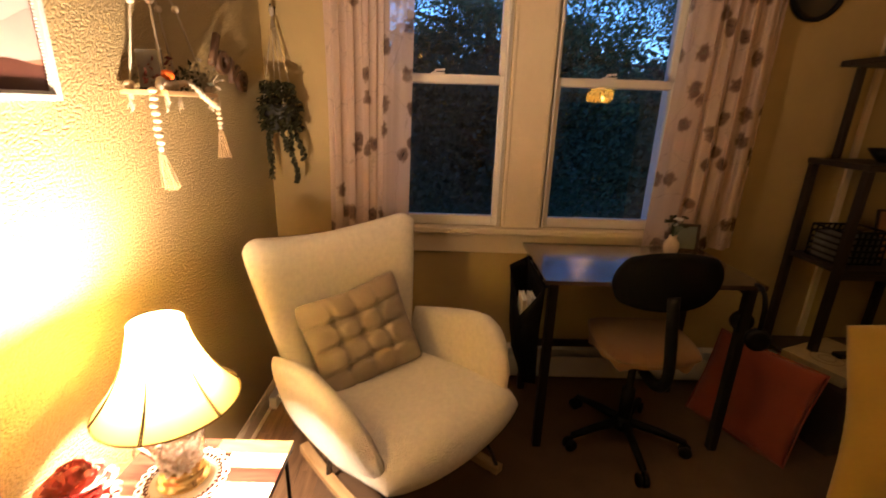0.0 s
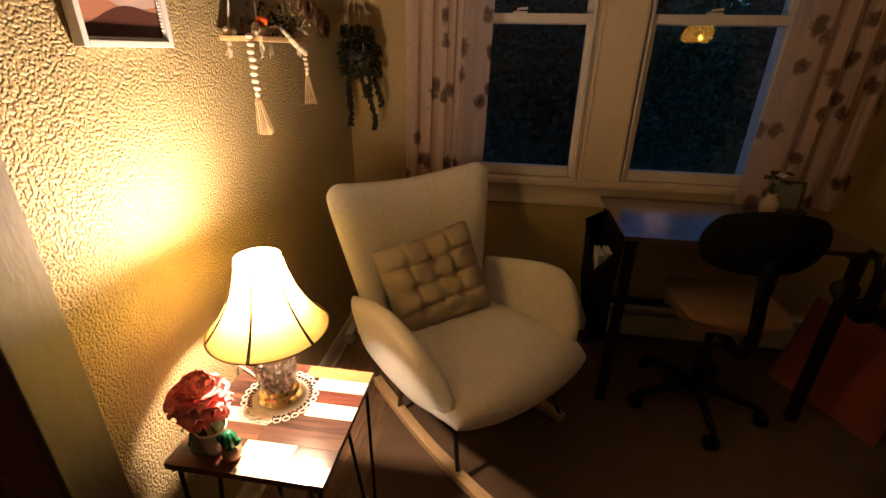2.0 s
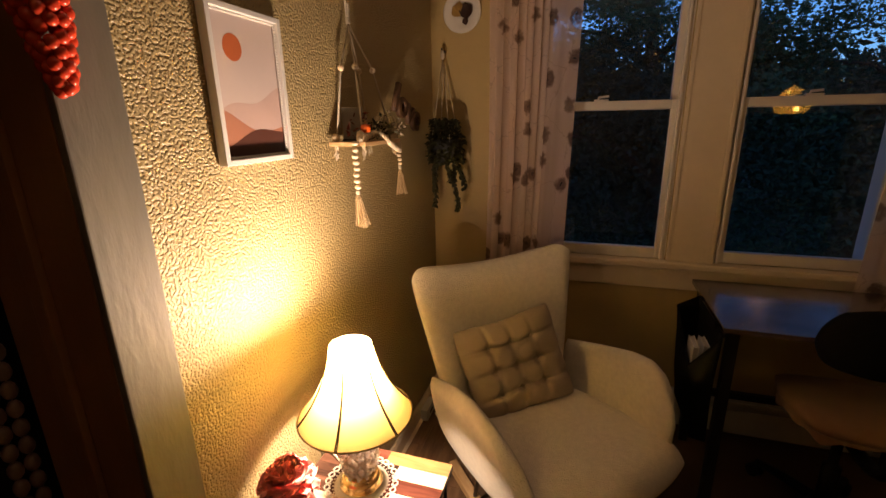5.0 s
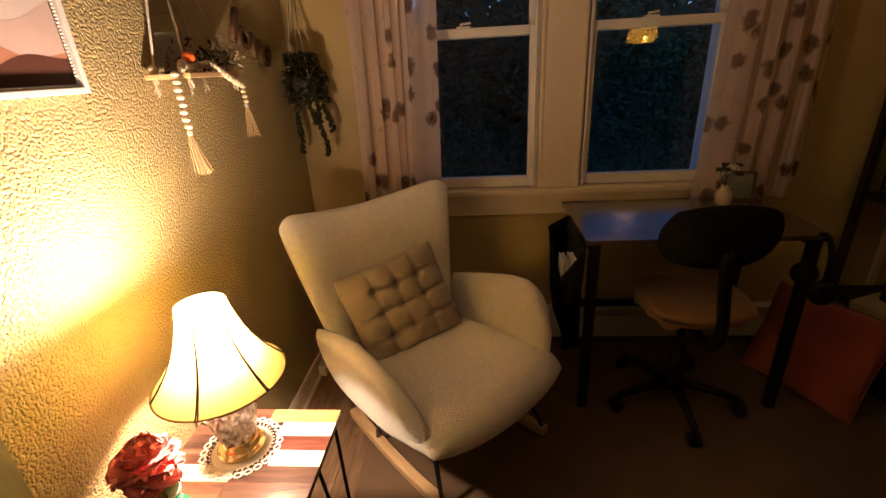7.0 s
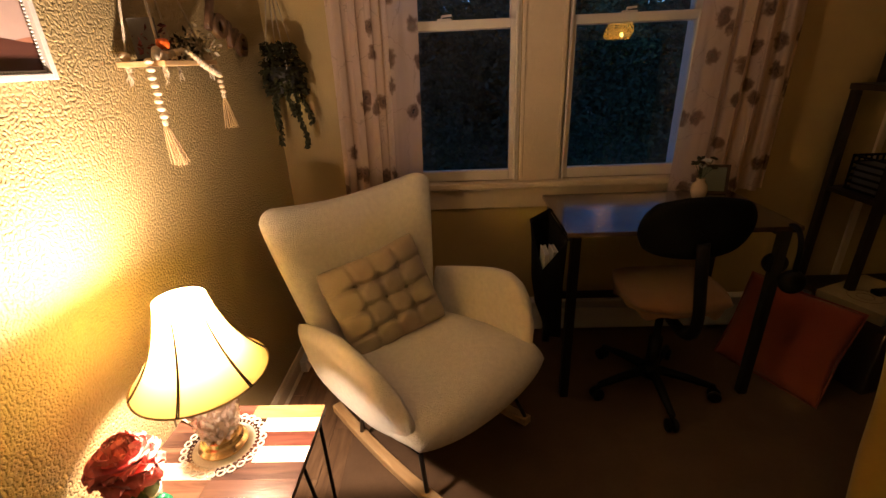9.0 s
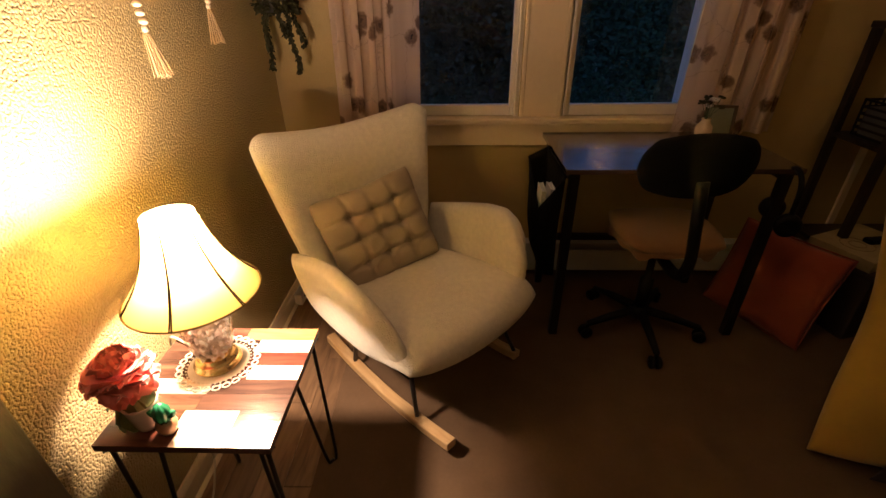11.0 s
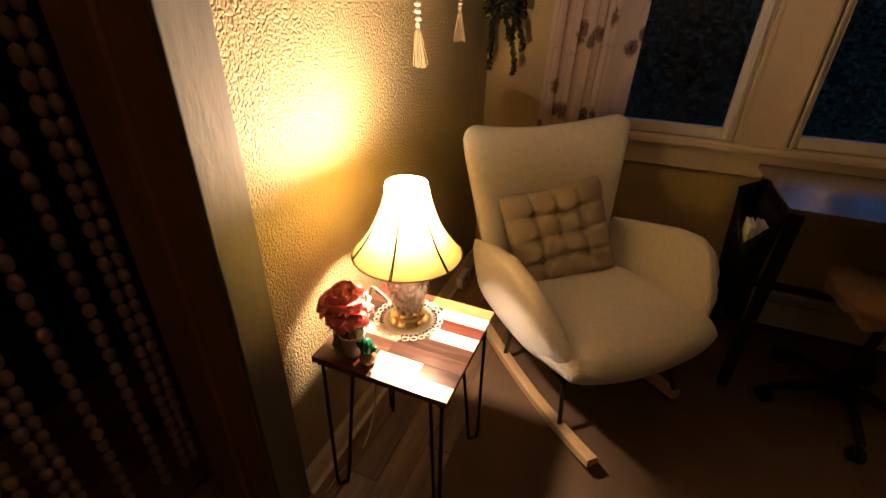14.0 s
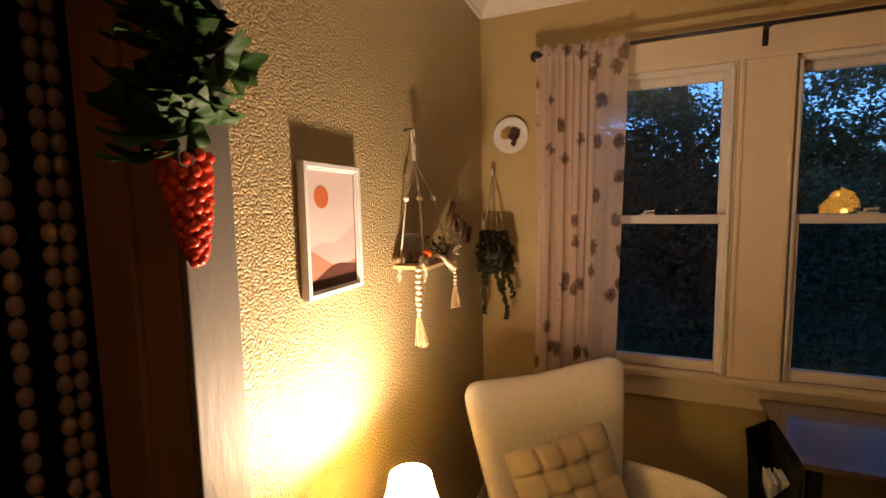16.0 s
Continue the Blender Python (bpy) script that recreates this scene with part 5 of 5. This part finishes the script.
# ---- plate on the window wall ----
plate = thing("wall_plate", pose(0.152, WY - 0.002, 1.888), "white decorative plate with brown and gold leaves on the wall", "plate")
PORC = mat("porcelain", (0.72, 0.68, 0.60), 0.2, vary=0.04, scale=20)
part("dish", lathe([(0, 0.006), (0.05, 0.006), (0.056, 0.009), (0.083, 0.018), (0.086, 0.017), (0.058, 0.004), (0.03, 0.0), (0, 0.0)], 48), PORC, plate, smooth=True, at=pose(0, 0, 0, 90, 0, 0))
for k, (x, z, rz, s, c) in enumerate(((0.022, -0.030, 8, 0.052, (0.035, 0.014, 0.010)), (0.008, 0.004, -62, 0.032, (0.04, 0.016, 0.010)), (0.026, -0.002, 48, 0.036, (0.035, 0.014, 0.010)), (-0.010, -0.016, 38, 0.040, (0.38, 0.22, 0.05)), (-0.016, 0.004, -6, 0.030, (0.33, 0.19, 0.05)), (0.012, -0.022, 190, 0.024, (0.05, 0.02, 0.012)))):
    lf = leaf_mesh(bmesh.new(), pose(0, 0, 0), s * 1.35, 0.02, 0.44)
    part("leaf", lf, mat("plate_leaf_ink", c, 0.5, vary=0.2, scale=40), plate, at=pose(x, -0.0125 - k * 0.0006, z, 90, 0, 0) @ pose(0, 0, 0, 0, 0, rz))

# dark round clock beyond the curtain
clk = thing("wall_clock", pose(2.325, WY - 0.001, 1.862), "dark round wall clock with a black rim", "clock")
part("rim", lathe([(0.088, 0), (0.112, 0.0), (0.115, 0.012), (0.108, 0.028), (0.098, 0.026), (0.094, 0.012)], 40), PLASTIC, clk, smooth=True, at=pose(0, 0, 0, 90, 0, 0))
part("face", lathe([(0, 0.008), (0.095, 0.008), (0.095, 0.0), (0, 0.0)], 40), mat("dark_clock_face", (0.03, 0.026, 0.022), 0.4, vary=0.2), clk, at=pose(0, 0, 0, 90, 0, 0))

# ---- artificial grapevine over the doorway ----
gv = thing("grapevine", pose(0.0, -0.125, 0), "artificial vine with dark leaves and red grapes on the casing", "artificial vine")
VINE = mat("vine_leaf", (0.030, 0.080, 0.010), 0.55, spec=0.2, vary=0.4, scale=30, second=(0.008, 0.020, 0.004))
part("stem", tube(curve_points([(0.03, -0.10, 2.13), (0.04, -0.05, 2.0), (0.035, -0.02, 1.86), (0.04, -0.015, 1.72), (0.04, -0.012, 1.64)], 6), 0.004, 6), JAMB, gv, smooth=True)


def vine_leaf(s, seed):
    """A five-lobed leaf, cupped and rippled, with a sunken midrib."""
    r = random.Random(seed)
    b = bmesh.new()
    c = b.verts.new((0, 0, 0.0))
    n, ph = 40, r.uniform(0, 6)
    rings = []
    for q in (0.35, 0.7, 1.0):
        ring = []
        for k in range(n + 1):
            a = math.radians(-150 + 300 * k / n)
            lobe = 0.70 + 0.18 * (1 - abs(math.sin(2.5 * a)) ** 0.85) + 0.30 * math.exp(-((a / 0.25) ** 2))
            rr = s * q * (lobe if q == 1 else lerp(0.8, lobe, q))
            z = -0.30 * rr * rr / s + 0.16 * abs(math.sin(a)) * rr + 0.06 * s * q * math.sin(5 * a + ph)
            ring.append(b.verts.new((rr * math.sin(a), rr * math.cos(a), z)))
        rings.append(ring)
    for p, q in zip(rings[0], rings[0][1:]):
        b.faces.new((c, p, q))
    for r1, r2 in zip(rings, rings[1:]):
        for k in range(n):
            b.faces.new((r1[k], r1[k + 1], r2[k + 1], r2[k]))
    return b


rnd = random.Random(4)
for k in range(120):
    z = rnd.uniform(1.69, 2.22)
    wy = max(-0.060, min(0.06, rnd.gauss(0.0, 0.038)))
    part("leaf", vine_leaf(rnd.uniform(0.034, 0.054), k), VINE, gv, smooth=True, at=pose(0.045 + rnd.uniform(-0.012, 0.03), wy, z, rnd.uniform(70, 125) + 90, rnd.uniform(-40, 40), 90 + rnd.uniform(-60, 60)))
for y, z, rx, ry, rz in ((0.095, 1.775, 100, 0, 60), (0.05, 1.75, 120, 10, 110), (0.01, 1.67, 110, 30, 80), (-0.060, 1.66, 200, -20, 100), (0.06, 1.83, 80, 0, 70)):
    part("leaf", vine_leaf(0.060 if y < -0.05 else 0.042, int(z * 100)), VINE, gv, smooth=True, at=pose(0.055, y, z, rx, ry, rz))
for k in range(9):
    wy, z = rnd.uniform(-0.085, -0.02), rnd.uniform(1.60, 1.72)
    part("leaf", vine_leaf(rnd.uniform(0.040, 0.058), 300 + k), VINE, gv, smooth=True, at=pose(0.045 + rnd.uniform(-0.01, 0.02), wy, z + 0.02, rnd.uniform(150, 215), rnd.uniform(-35, 35), 90 + rnd.uniform(-60, 60)))
part("leaf", vine_leaf(0.050, 401), VINE, gv, smooth=True, at=pose(0.055, 0.115, 1.80, 175, 55, 80))
part("tendril", tube([(0.05 + 0.004 * math.sin(k), 0.02 + 0.010 * math.sin(k * 0.6), 1.645 - 0.005 * k) for k in range(10)], 0.001, 4), VINE, gv)
GRAPE = mat("red_grape", (0.85, 0.075, 0.03), 0.2, vary=0.2, scale=50, trans=0.15)
for k in range(92):
    t = (k + 0.5) / 92
    z = lerp(1.640, 1.478, t)
    r = 0.030 * (1 - t) ** 0.6 + 0.004
    a = k * 2.4
    part("grape", ball((0, 0, 0), 0.0088, None, 10, (1, 1, 1.12)), GRAPE, gv, smooth=True, at=pose(0.052 + r * math.cos(a), 0.004 + r * math.sin(a) + 0.012 * t, z + rnd.uniform(-0.004, 0.004)))

# ---- bead curtain in the doorway ----
bc = thing("bead_curtain", pose(-0.25, 0, 0), "dark wooden bead curtain strings hanging in the doorway", "bead curtain")
part("rail", box(-0.01, -0.93, 2.02, 0.012, -0.105, 2.04, 0.002), JAMB, bc)
BMAT = mat("brown_wood_bead", (0.30, 0.205, 0.175), 0.4, vary=0.3, scale=30)
bead_mesh = finish("bead", ball((0, 0, 0), 0.0128, None, 10, (1, 1, 1.45)), BMAT, True)
proto = bead_mesh.data
bpy.data.objects.remove(bead_mesh)
lines = []
y = -0.125
rnd = random.Random(9)
while y > -0.56:
    lines.append((y, rnd.uniform(-0.006, 0.006)))
    if rnd.random() < 0.5:
        lines.append((y - 0.025, rnd.uniform(-0.006, 0.006)))
    y -= rnd.uniform(0.06, 0.085)
count = 0
rest = bmesh.new()
for y, dx in lines:
    part("cord", tube([(dx, y, 2.02), (dx, y, 0.16)], 0.0012, 4), ROPE, bc)
    for k in range(46):
        z = 1.95 - k * 0.039
        if y > -0.30 and 0.55 < z < 1.95 and count < 300:
            ob = new("bead", proto)
            ob.parent, ob.location = bc, (dx, y, z)
            count += 1
        else:
            ball((dx, y, z), 0.0128, rest, 8, (1, 1, 1.45))
tagged(part("strand", rest, BMAT, bc, smooth=True), kind="stuff")


# ---- rose in a pot, cactus figure ----
rose = thing("rose_pot", pose(0.150, 0.100, TOP), "artificial red rose in a small white pot", "artificial flower")
part("pot", lathe([(0, 0), (0.022, 0), (0.025, 0.01), (0.033, 0.062), (0.034, 0.066), (0.031, 0.066), (0.024, 0.05), (0, 0.048)], 28), PORC, rose, "white ceramic pot", smooth=True)
PETAL = mat("coral_red_petal", (1.0, 0.30, 0.26), 0.8, spec=0.1, vary=0.1, scale=25, sheen=0.3)
part("stem", tube([(0, 0, 0.045), (-0.006, 0.004, 0.09)], 0.004, 6), LEAF, rose)
HC = Vector((-0.016, 0.006, 0.138))
rnd = random.Random(3)


def petal(s, cup, seed):
    r = random.Random(seed)
    b = bmesh.new()
    n = 9
    g = {}
    for i in range(n + 1):
        for j in range(n + 1):
            u, v = 2 * i / n - 1, j / n
            wd = s * 0.62 * math.sin(math.pi * (0.16 + 0.72 * v)) * (1 + 0.1 * u)
            g[i, j] = b.verts.new((u * wd, s * (v - 0.12 * u * u * v) + r.uniform(-0.03, 0.03) * s * (v > 0.8), cup * s * (u * u * 0.45 + 0.55 * v * v) - (0.32 * s * max(0, v - 0.72) / 0.28 * 0.5) + 0.09 * s * math.sin(6 * u + seed) * v + 0.04 * s * math.sin(13 * u + 2 * seed) * v * v))
    for i in range(n):
        for j in range(n):
            b.faces.new((g[i, j], g[i + 1, j], g[i + 1, j + 1], g[i, j + 1]))
    return b


k = 0
for layer, (n, s, tilt, cup, zz) in enumerate(((5, 0.022, 80, 0.9, 0.020), (7, 0.029, 68, 0.8, 0.018), (9, 0.037, 54, 0.65, 0.012), (10, 0.045, 36, 0.5, 0.004), (11, 0.051, 16, 0.4, -0.004), (10, 0.053, -4, 0.3, -0.012), (8, 0.049, -24, 0.15, -0.018))):
    for q in range(n):
        k += 1
        a = 360 / n * q + layer * 31 + rnd.uniform(-9, 9)
        part("petal", petal(s * 1.16 * rnd.uniform(0.92, 1.08), cup, k), PETAL, rose, smooth=True, at=pose(HC.x, HC.y, HC.z + zz, 0, 0, a) @ pose(0, 0.004, 0, tilt + rnd.uniform(-8, 8), rnd.uniform(-10, 10), 0))
for a, tl, s in ((128, -58, 0.100), (200, -62, 0.095), (255, -40, 0.07), (100, -25, 0.065), (20, -20, 0.06)):
    part("leaf", leaf_mesh(bmesh.new(), pose(0, 0, 0), s, 0.35, 0.34), mat("rose_leaf", (0.21, 0.28, 0.10), 0.5, vary=0.25, scale=25), rose, smooth=True, at=pose(HC.x, HC.y, 0.085, 0, 0, a) @ pose(0, 0.008, 0, tl, 0, 0))

cac = thing("cactus_figurine", pose(0.202, 0.083, TOP), "small green glazed cactus figurine in a brown pot", "figurine")
part("pot", lathe([(0, 0), (0.014, 0), (0.019, 0.010), (0.021, 0.022), (0.017, 0.032), (0, 0.032)], 24), mat("tan_glaze", (0.36, 0.18, 0.09), 0.3, vary=0.2, scale=40), cac, "tan glazed pot", smooth=True)
GREEN = mat("green_glaze", (0.02, 0.16, 0.07), 0.25, vary=0.2, scale=40)
part("body", lathe([(0, 0.030), (0.012, 0.031), (0.016, 0.045), (0.015, 0.062), (0.009, 0.074), (0, 0.078)], 30, None, None, lambda a, r, z: r * (1 + 0.10 * math.cos(8 * a))), GREEN, cac, smooth=True)
for s in (-1, 1):
    part("arm", tube(curve_points([(0.010 * s, 0, 0.045), (0.021 * s, 0, 0.048), (0.024 * s, 0, 0.060)], 4), [0.006] * 8 + [0.004], 8), GREEN, cac, smooth=True)

# lamp cord down the wall
cord = single("power_cord", tube(curve_points([(0.16, 0.30, TOP + 0.006), (0.10, 0.34, TOP + 0.006), (0.045, 0.36, TOP + 0.002), (0.038, 0.37, 0.40), (0.04, 0.36, 0.12), (0.055, 0.30, 0.02), (0.075, 0.20, -0.006), (0.06, 0.10, -0.006), (0.055, 0.02, -0.006)], 10), 0.0032, 8), mat("ivory_cord", (0.55, 0.48, 0.36), 0.5), "ivory lamp cord trailing down to the floor", "cord", smooth=True)
plug = thing("wall_box", pose(0.016, 1.27, 0), "white junction box on the baseboard", "outlet box")
part("body", box(0, -0.06, -0.012, 0.035, 0.06, 0.055, 0.004), WHITE, plug)
part("slot", box(0.035, -0.02, 0.015, 0.0358, 0.02, 0.03), BLACK, plug)

# ---- amber mist diffuser on a tall cabinet beside the viewer ----
cab = thing("cabinet", pose(2.12, -0.42, 0), "tall brown wooden cabinet", "cabinet")
part("body", box(-0.30, -0.22, 0.06, 0.30, 0.22, 1.42, 0.004), DESKTOP, cab)
part("top", box(-0.32, -0.24, 1.42, 0.32, 0.24, 1.44, 0.004), DESKTOP, cab)
for s in (-1, 1):
    d = part("cabinet_door", box(0.002 if s > 0 else -0.296, 0.22, 0.09, 0.296 if s > 0 else -0.002, 0.238, 1.40, 0.003), DESKTOP, cab)
    part("handle", tube([(s * 0.03, 0.24, 0.72), (s * 0.03, 0.262, 0.72), (s * 0.03, 0.262, 0.84), (s * 0.03, 0.24, 0.84)], 0.005, 8), BRASS, d, smooth=True)
part("plinth", box(-0.28, -0.20, 0, 0.28, 0.20, 0.06, 0.002), BLACK, cab)
dif = thing("mist_diffuser", pose(2.10, -0.30, 1.44) @ Matrix.Scale(0.86, 4), "amber glowing mist diffuser shaped like a drop", "diffuser")
AMBER = glow("amber_glow", (1.0, 0.42, 0.04), 3.2)
gourd = lathe([(0, 0), (0.095, 0), (0.122, 0.025), (0.13, 0.065), (0.118, 0.105), (0.098, 0.138), (0.084, 0.168), (0.066, 0.196), (0.036, 0.214), (0, 0.22)], 36)
for v in gourd.verts:
    v.co.x += 0.22 * v.co.z - 1.1 * max(0, v.co.z - 0.10) ** 2
part("body", gourd, AMBER, dif, "glowing amber body", smooth=True)
part("nozzle", lathe([(0.012, 0.21), (0.010, 0.235), (0.006, 0.235), (0.006, 0.21)], 14), AMBER, dif, smooth=True, at=pose(0.03, 0, 0))
part("led", ball((0.0, 0.128, 0.035), 0.020, None, 10), glow("led_glow", (1.0, 0.62, 0.12), 32.0), dif, "bright amber light", smooth=True)
part("led", ball((-0.02, 0.060, 0.175), 0.016, None, 10), glow("led_glow_dim", (1.0, 0.55, 0.08), 18.0), dif, smooth=True)

# ---- outside: ground, hedge, trees ----
single("ground", box(-60, 1.8, -1.3, 60, 140, -1.2), mat("dark_grass", (0.03, 0.045, 0.02), 0.95, vary=0.3, scale=2, bump=0.5), "dark lawn behind the house", "ground", kind="structure")
BARK = mat("dark_bark", (0.05, 0.038, 0.028), 0.9, vary=0.3, scale=8, stretch=(3, 3, 0.5), bump=0.6, bump_scale=30)
FOL = mat("tree_leaf", (0.060, 0.115, 0.060), 0.8, vary=0.35, scale=3, second=(0.024, 0.050, 0.028), spec=0.2)


HEDGE = mat("hedge_leaf", (0.024, 0.052, 0.034), 0.8, vary=0.35, scale=3, second=(0.011, 0.024, 0.016), spec=0.2)


def leaves(rnd, spots, n, size, material=FOL):
    """Many small folded leaves strewn in clumps round the spots (centre, spread)."""
    co, fa = [], []
    for k in range(n):
        c, sp = spots[rnd.randrange(len(spots))]
        p = Vector((rnd.gauss(c[0], sp[0]), rnd.gauss(c[1], sp[1]), rnd.gauss(c[2], sp[2])))
        s = size * rnd.uniform(0.6, 1.3)
        m = pose(*p, rnd.uniform(0, 360), rnd.uniform(0, 360), rnd.uniform(0, 360))
        i = len(co)
        co += [m @ Vector(q) for q in ((0, -s, 0), (s * 0.5, 0, s * 0.15), (0, s, 0), (-s * 0.5, 0, s * 0.15))]
        fa += [(i, i + 1, i + 2), (i, i + 2, i + 3)]
    me = bpy.data.meshes.new("leaves")
    me.from_pydata(co, [], fa)
    me.materials.append(material)
    return me


def tree(x, y, lean, height, seed, clumps, n):
    t = thing("tree", pose(x, y, -1.2), "dark leafy tree in the dusk behind the house", "tree", "trees behind the house")
    r = random.Random(seed)
    tp = [(lean * (k / 6) ** 1.3 * 2 + 0.06 * math.sin(k * 2 + seed), 0.05 * math.cos(k * 1.7), height * k / 6) for k in range(7)]
    part("trunk", tube(tp, [0.17 * (1 - 0.11 * k) for k in range(7)], 10), BARK, t, smooth=True)
    for k in range(7):
        a, b0 = r.uniform(0, 6.28), Vector(tp[2 + k % 4])
        L = r.uniform(1.0, 2.2)
        part("limb", tube([b0, b0 + Vector((L * 0.5 * math.cos(a), L * 0.4 * math.sin(a), L * 0.35)), b0 + Vector((L * math.cos(a), L * 0.8 * math.sin(a), L * 0.45))], [0.06, 0.04, 0.015], 7), BARK, t, smooth=True)
    spots = [((r.uniform(-2.4, 2.4) + lean, r.uniform(-1.2, 1.2), 2.3 + 2.9 * r.random() ** 1.25), (0.20, 0.25, 0.14)) for _ in range(clumps)]
    ob = new("crown", leaves(r, spots, int(n * 2.6), 0.034))
    ob.parent = t
    tagged(ob, kind="stuff")


tree(-1.2, 7.6, 0.5, 5.2, 1, 60, 20000)
tree(1.9, 6.8, -0.3, 5.0, 2, 56, 18000)
tree(4.6, 7.4, 0.7, 5.4, 3, 36, 8000)
tree(7.5, 9.0, -0.4, 6.8, 4, 46, 14000)
tree(-4.5, 9.0, 0.3, 6.5, 5, 60, 18000)
hr = random.Random(12)
hedge = new("hedge", leaves(hr, [((lerp(-9, 13, k / 90), 6.0 + hr.uniform(-0.7, 1.8), hr.uniform(-1.0, 1.9)), (0.40, 0.35, 0.45)) for k in range(91)], 170000, 0.042, HEDGE))
tagged(hedge, "dense dark hedge of shrubs behind the house", "hedge", kind="stuff")
woods = new("woods", leaves(hr, [((lerp(-24, 30, k / 120), 15.0 + hr.uniform(-1.5, 3), hr.uniform(-1.0, 2.4)), (0.9, 0.8, 0.6)) for k in range(121)], 60000, 0.20, HEDGE))
tagged(woods, "dark wood edge beyond the hedge at dusk", "woods", kind="stuff")

# ---- floor boards beside the carpet ----
boards = []
for c in range(4):
    x0 = 0.002 + c * 0.088
    y = -1.0 - 0.13 * (c % 3)
    rnd = random.Random(c + 40)
    while y < WY - 0.02:
        L = rnd.uniform(0.5, 0.9)
        y1 = min(y + L, WY - 0.001)
        part("board", box(x0, y + 0.0008, -0.0138, x0 + 0.0868, y1 - 0.0008, -0.0035, 0.0012), PLANK, sub)
        y = y1
for c in range(10):
    x0 = -0.235 - c * 0.088
    part("board", box(x0 - 0.0, -0.94, -0.0138, x0 + 0.0868, 0.9, -0.0035, 0.0012), PLANK, sub)
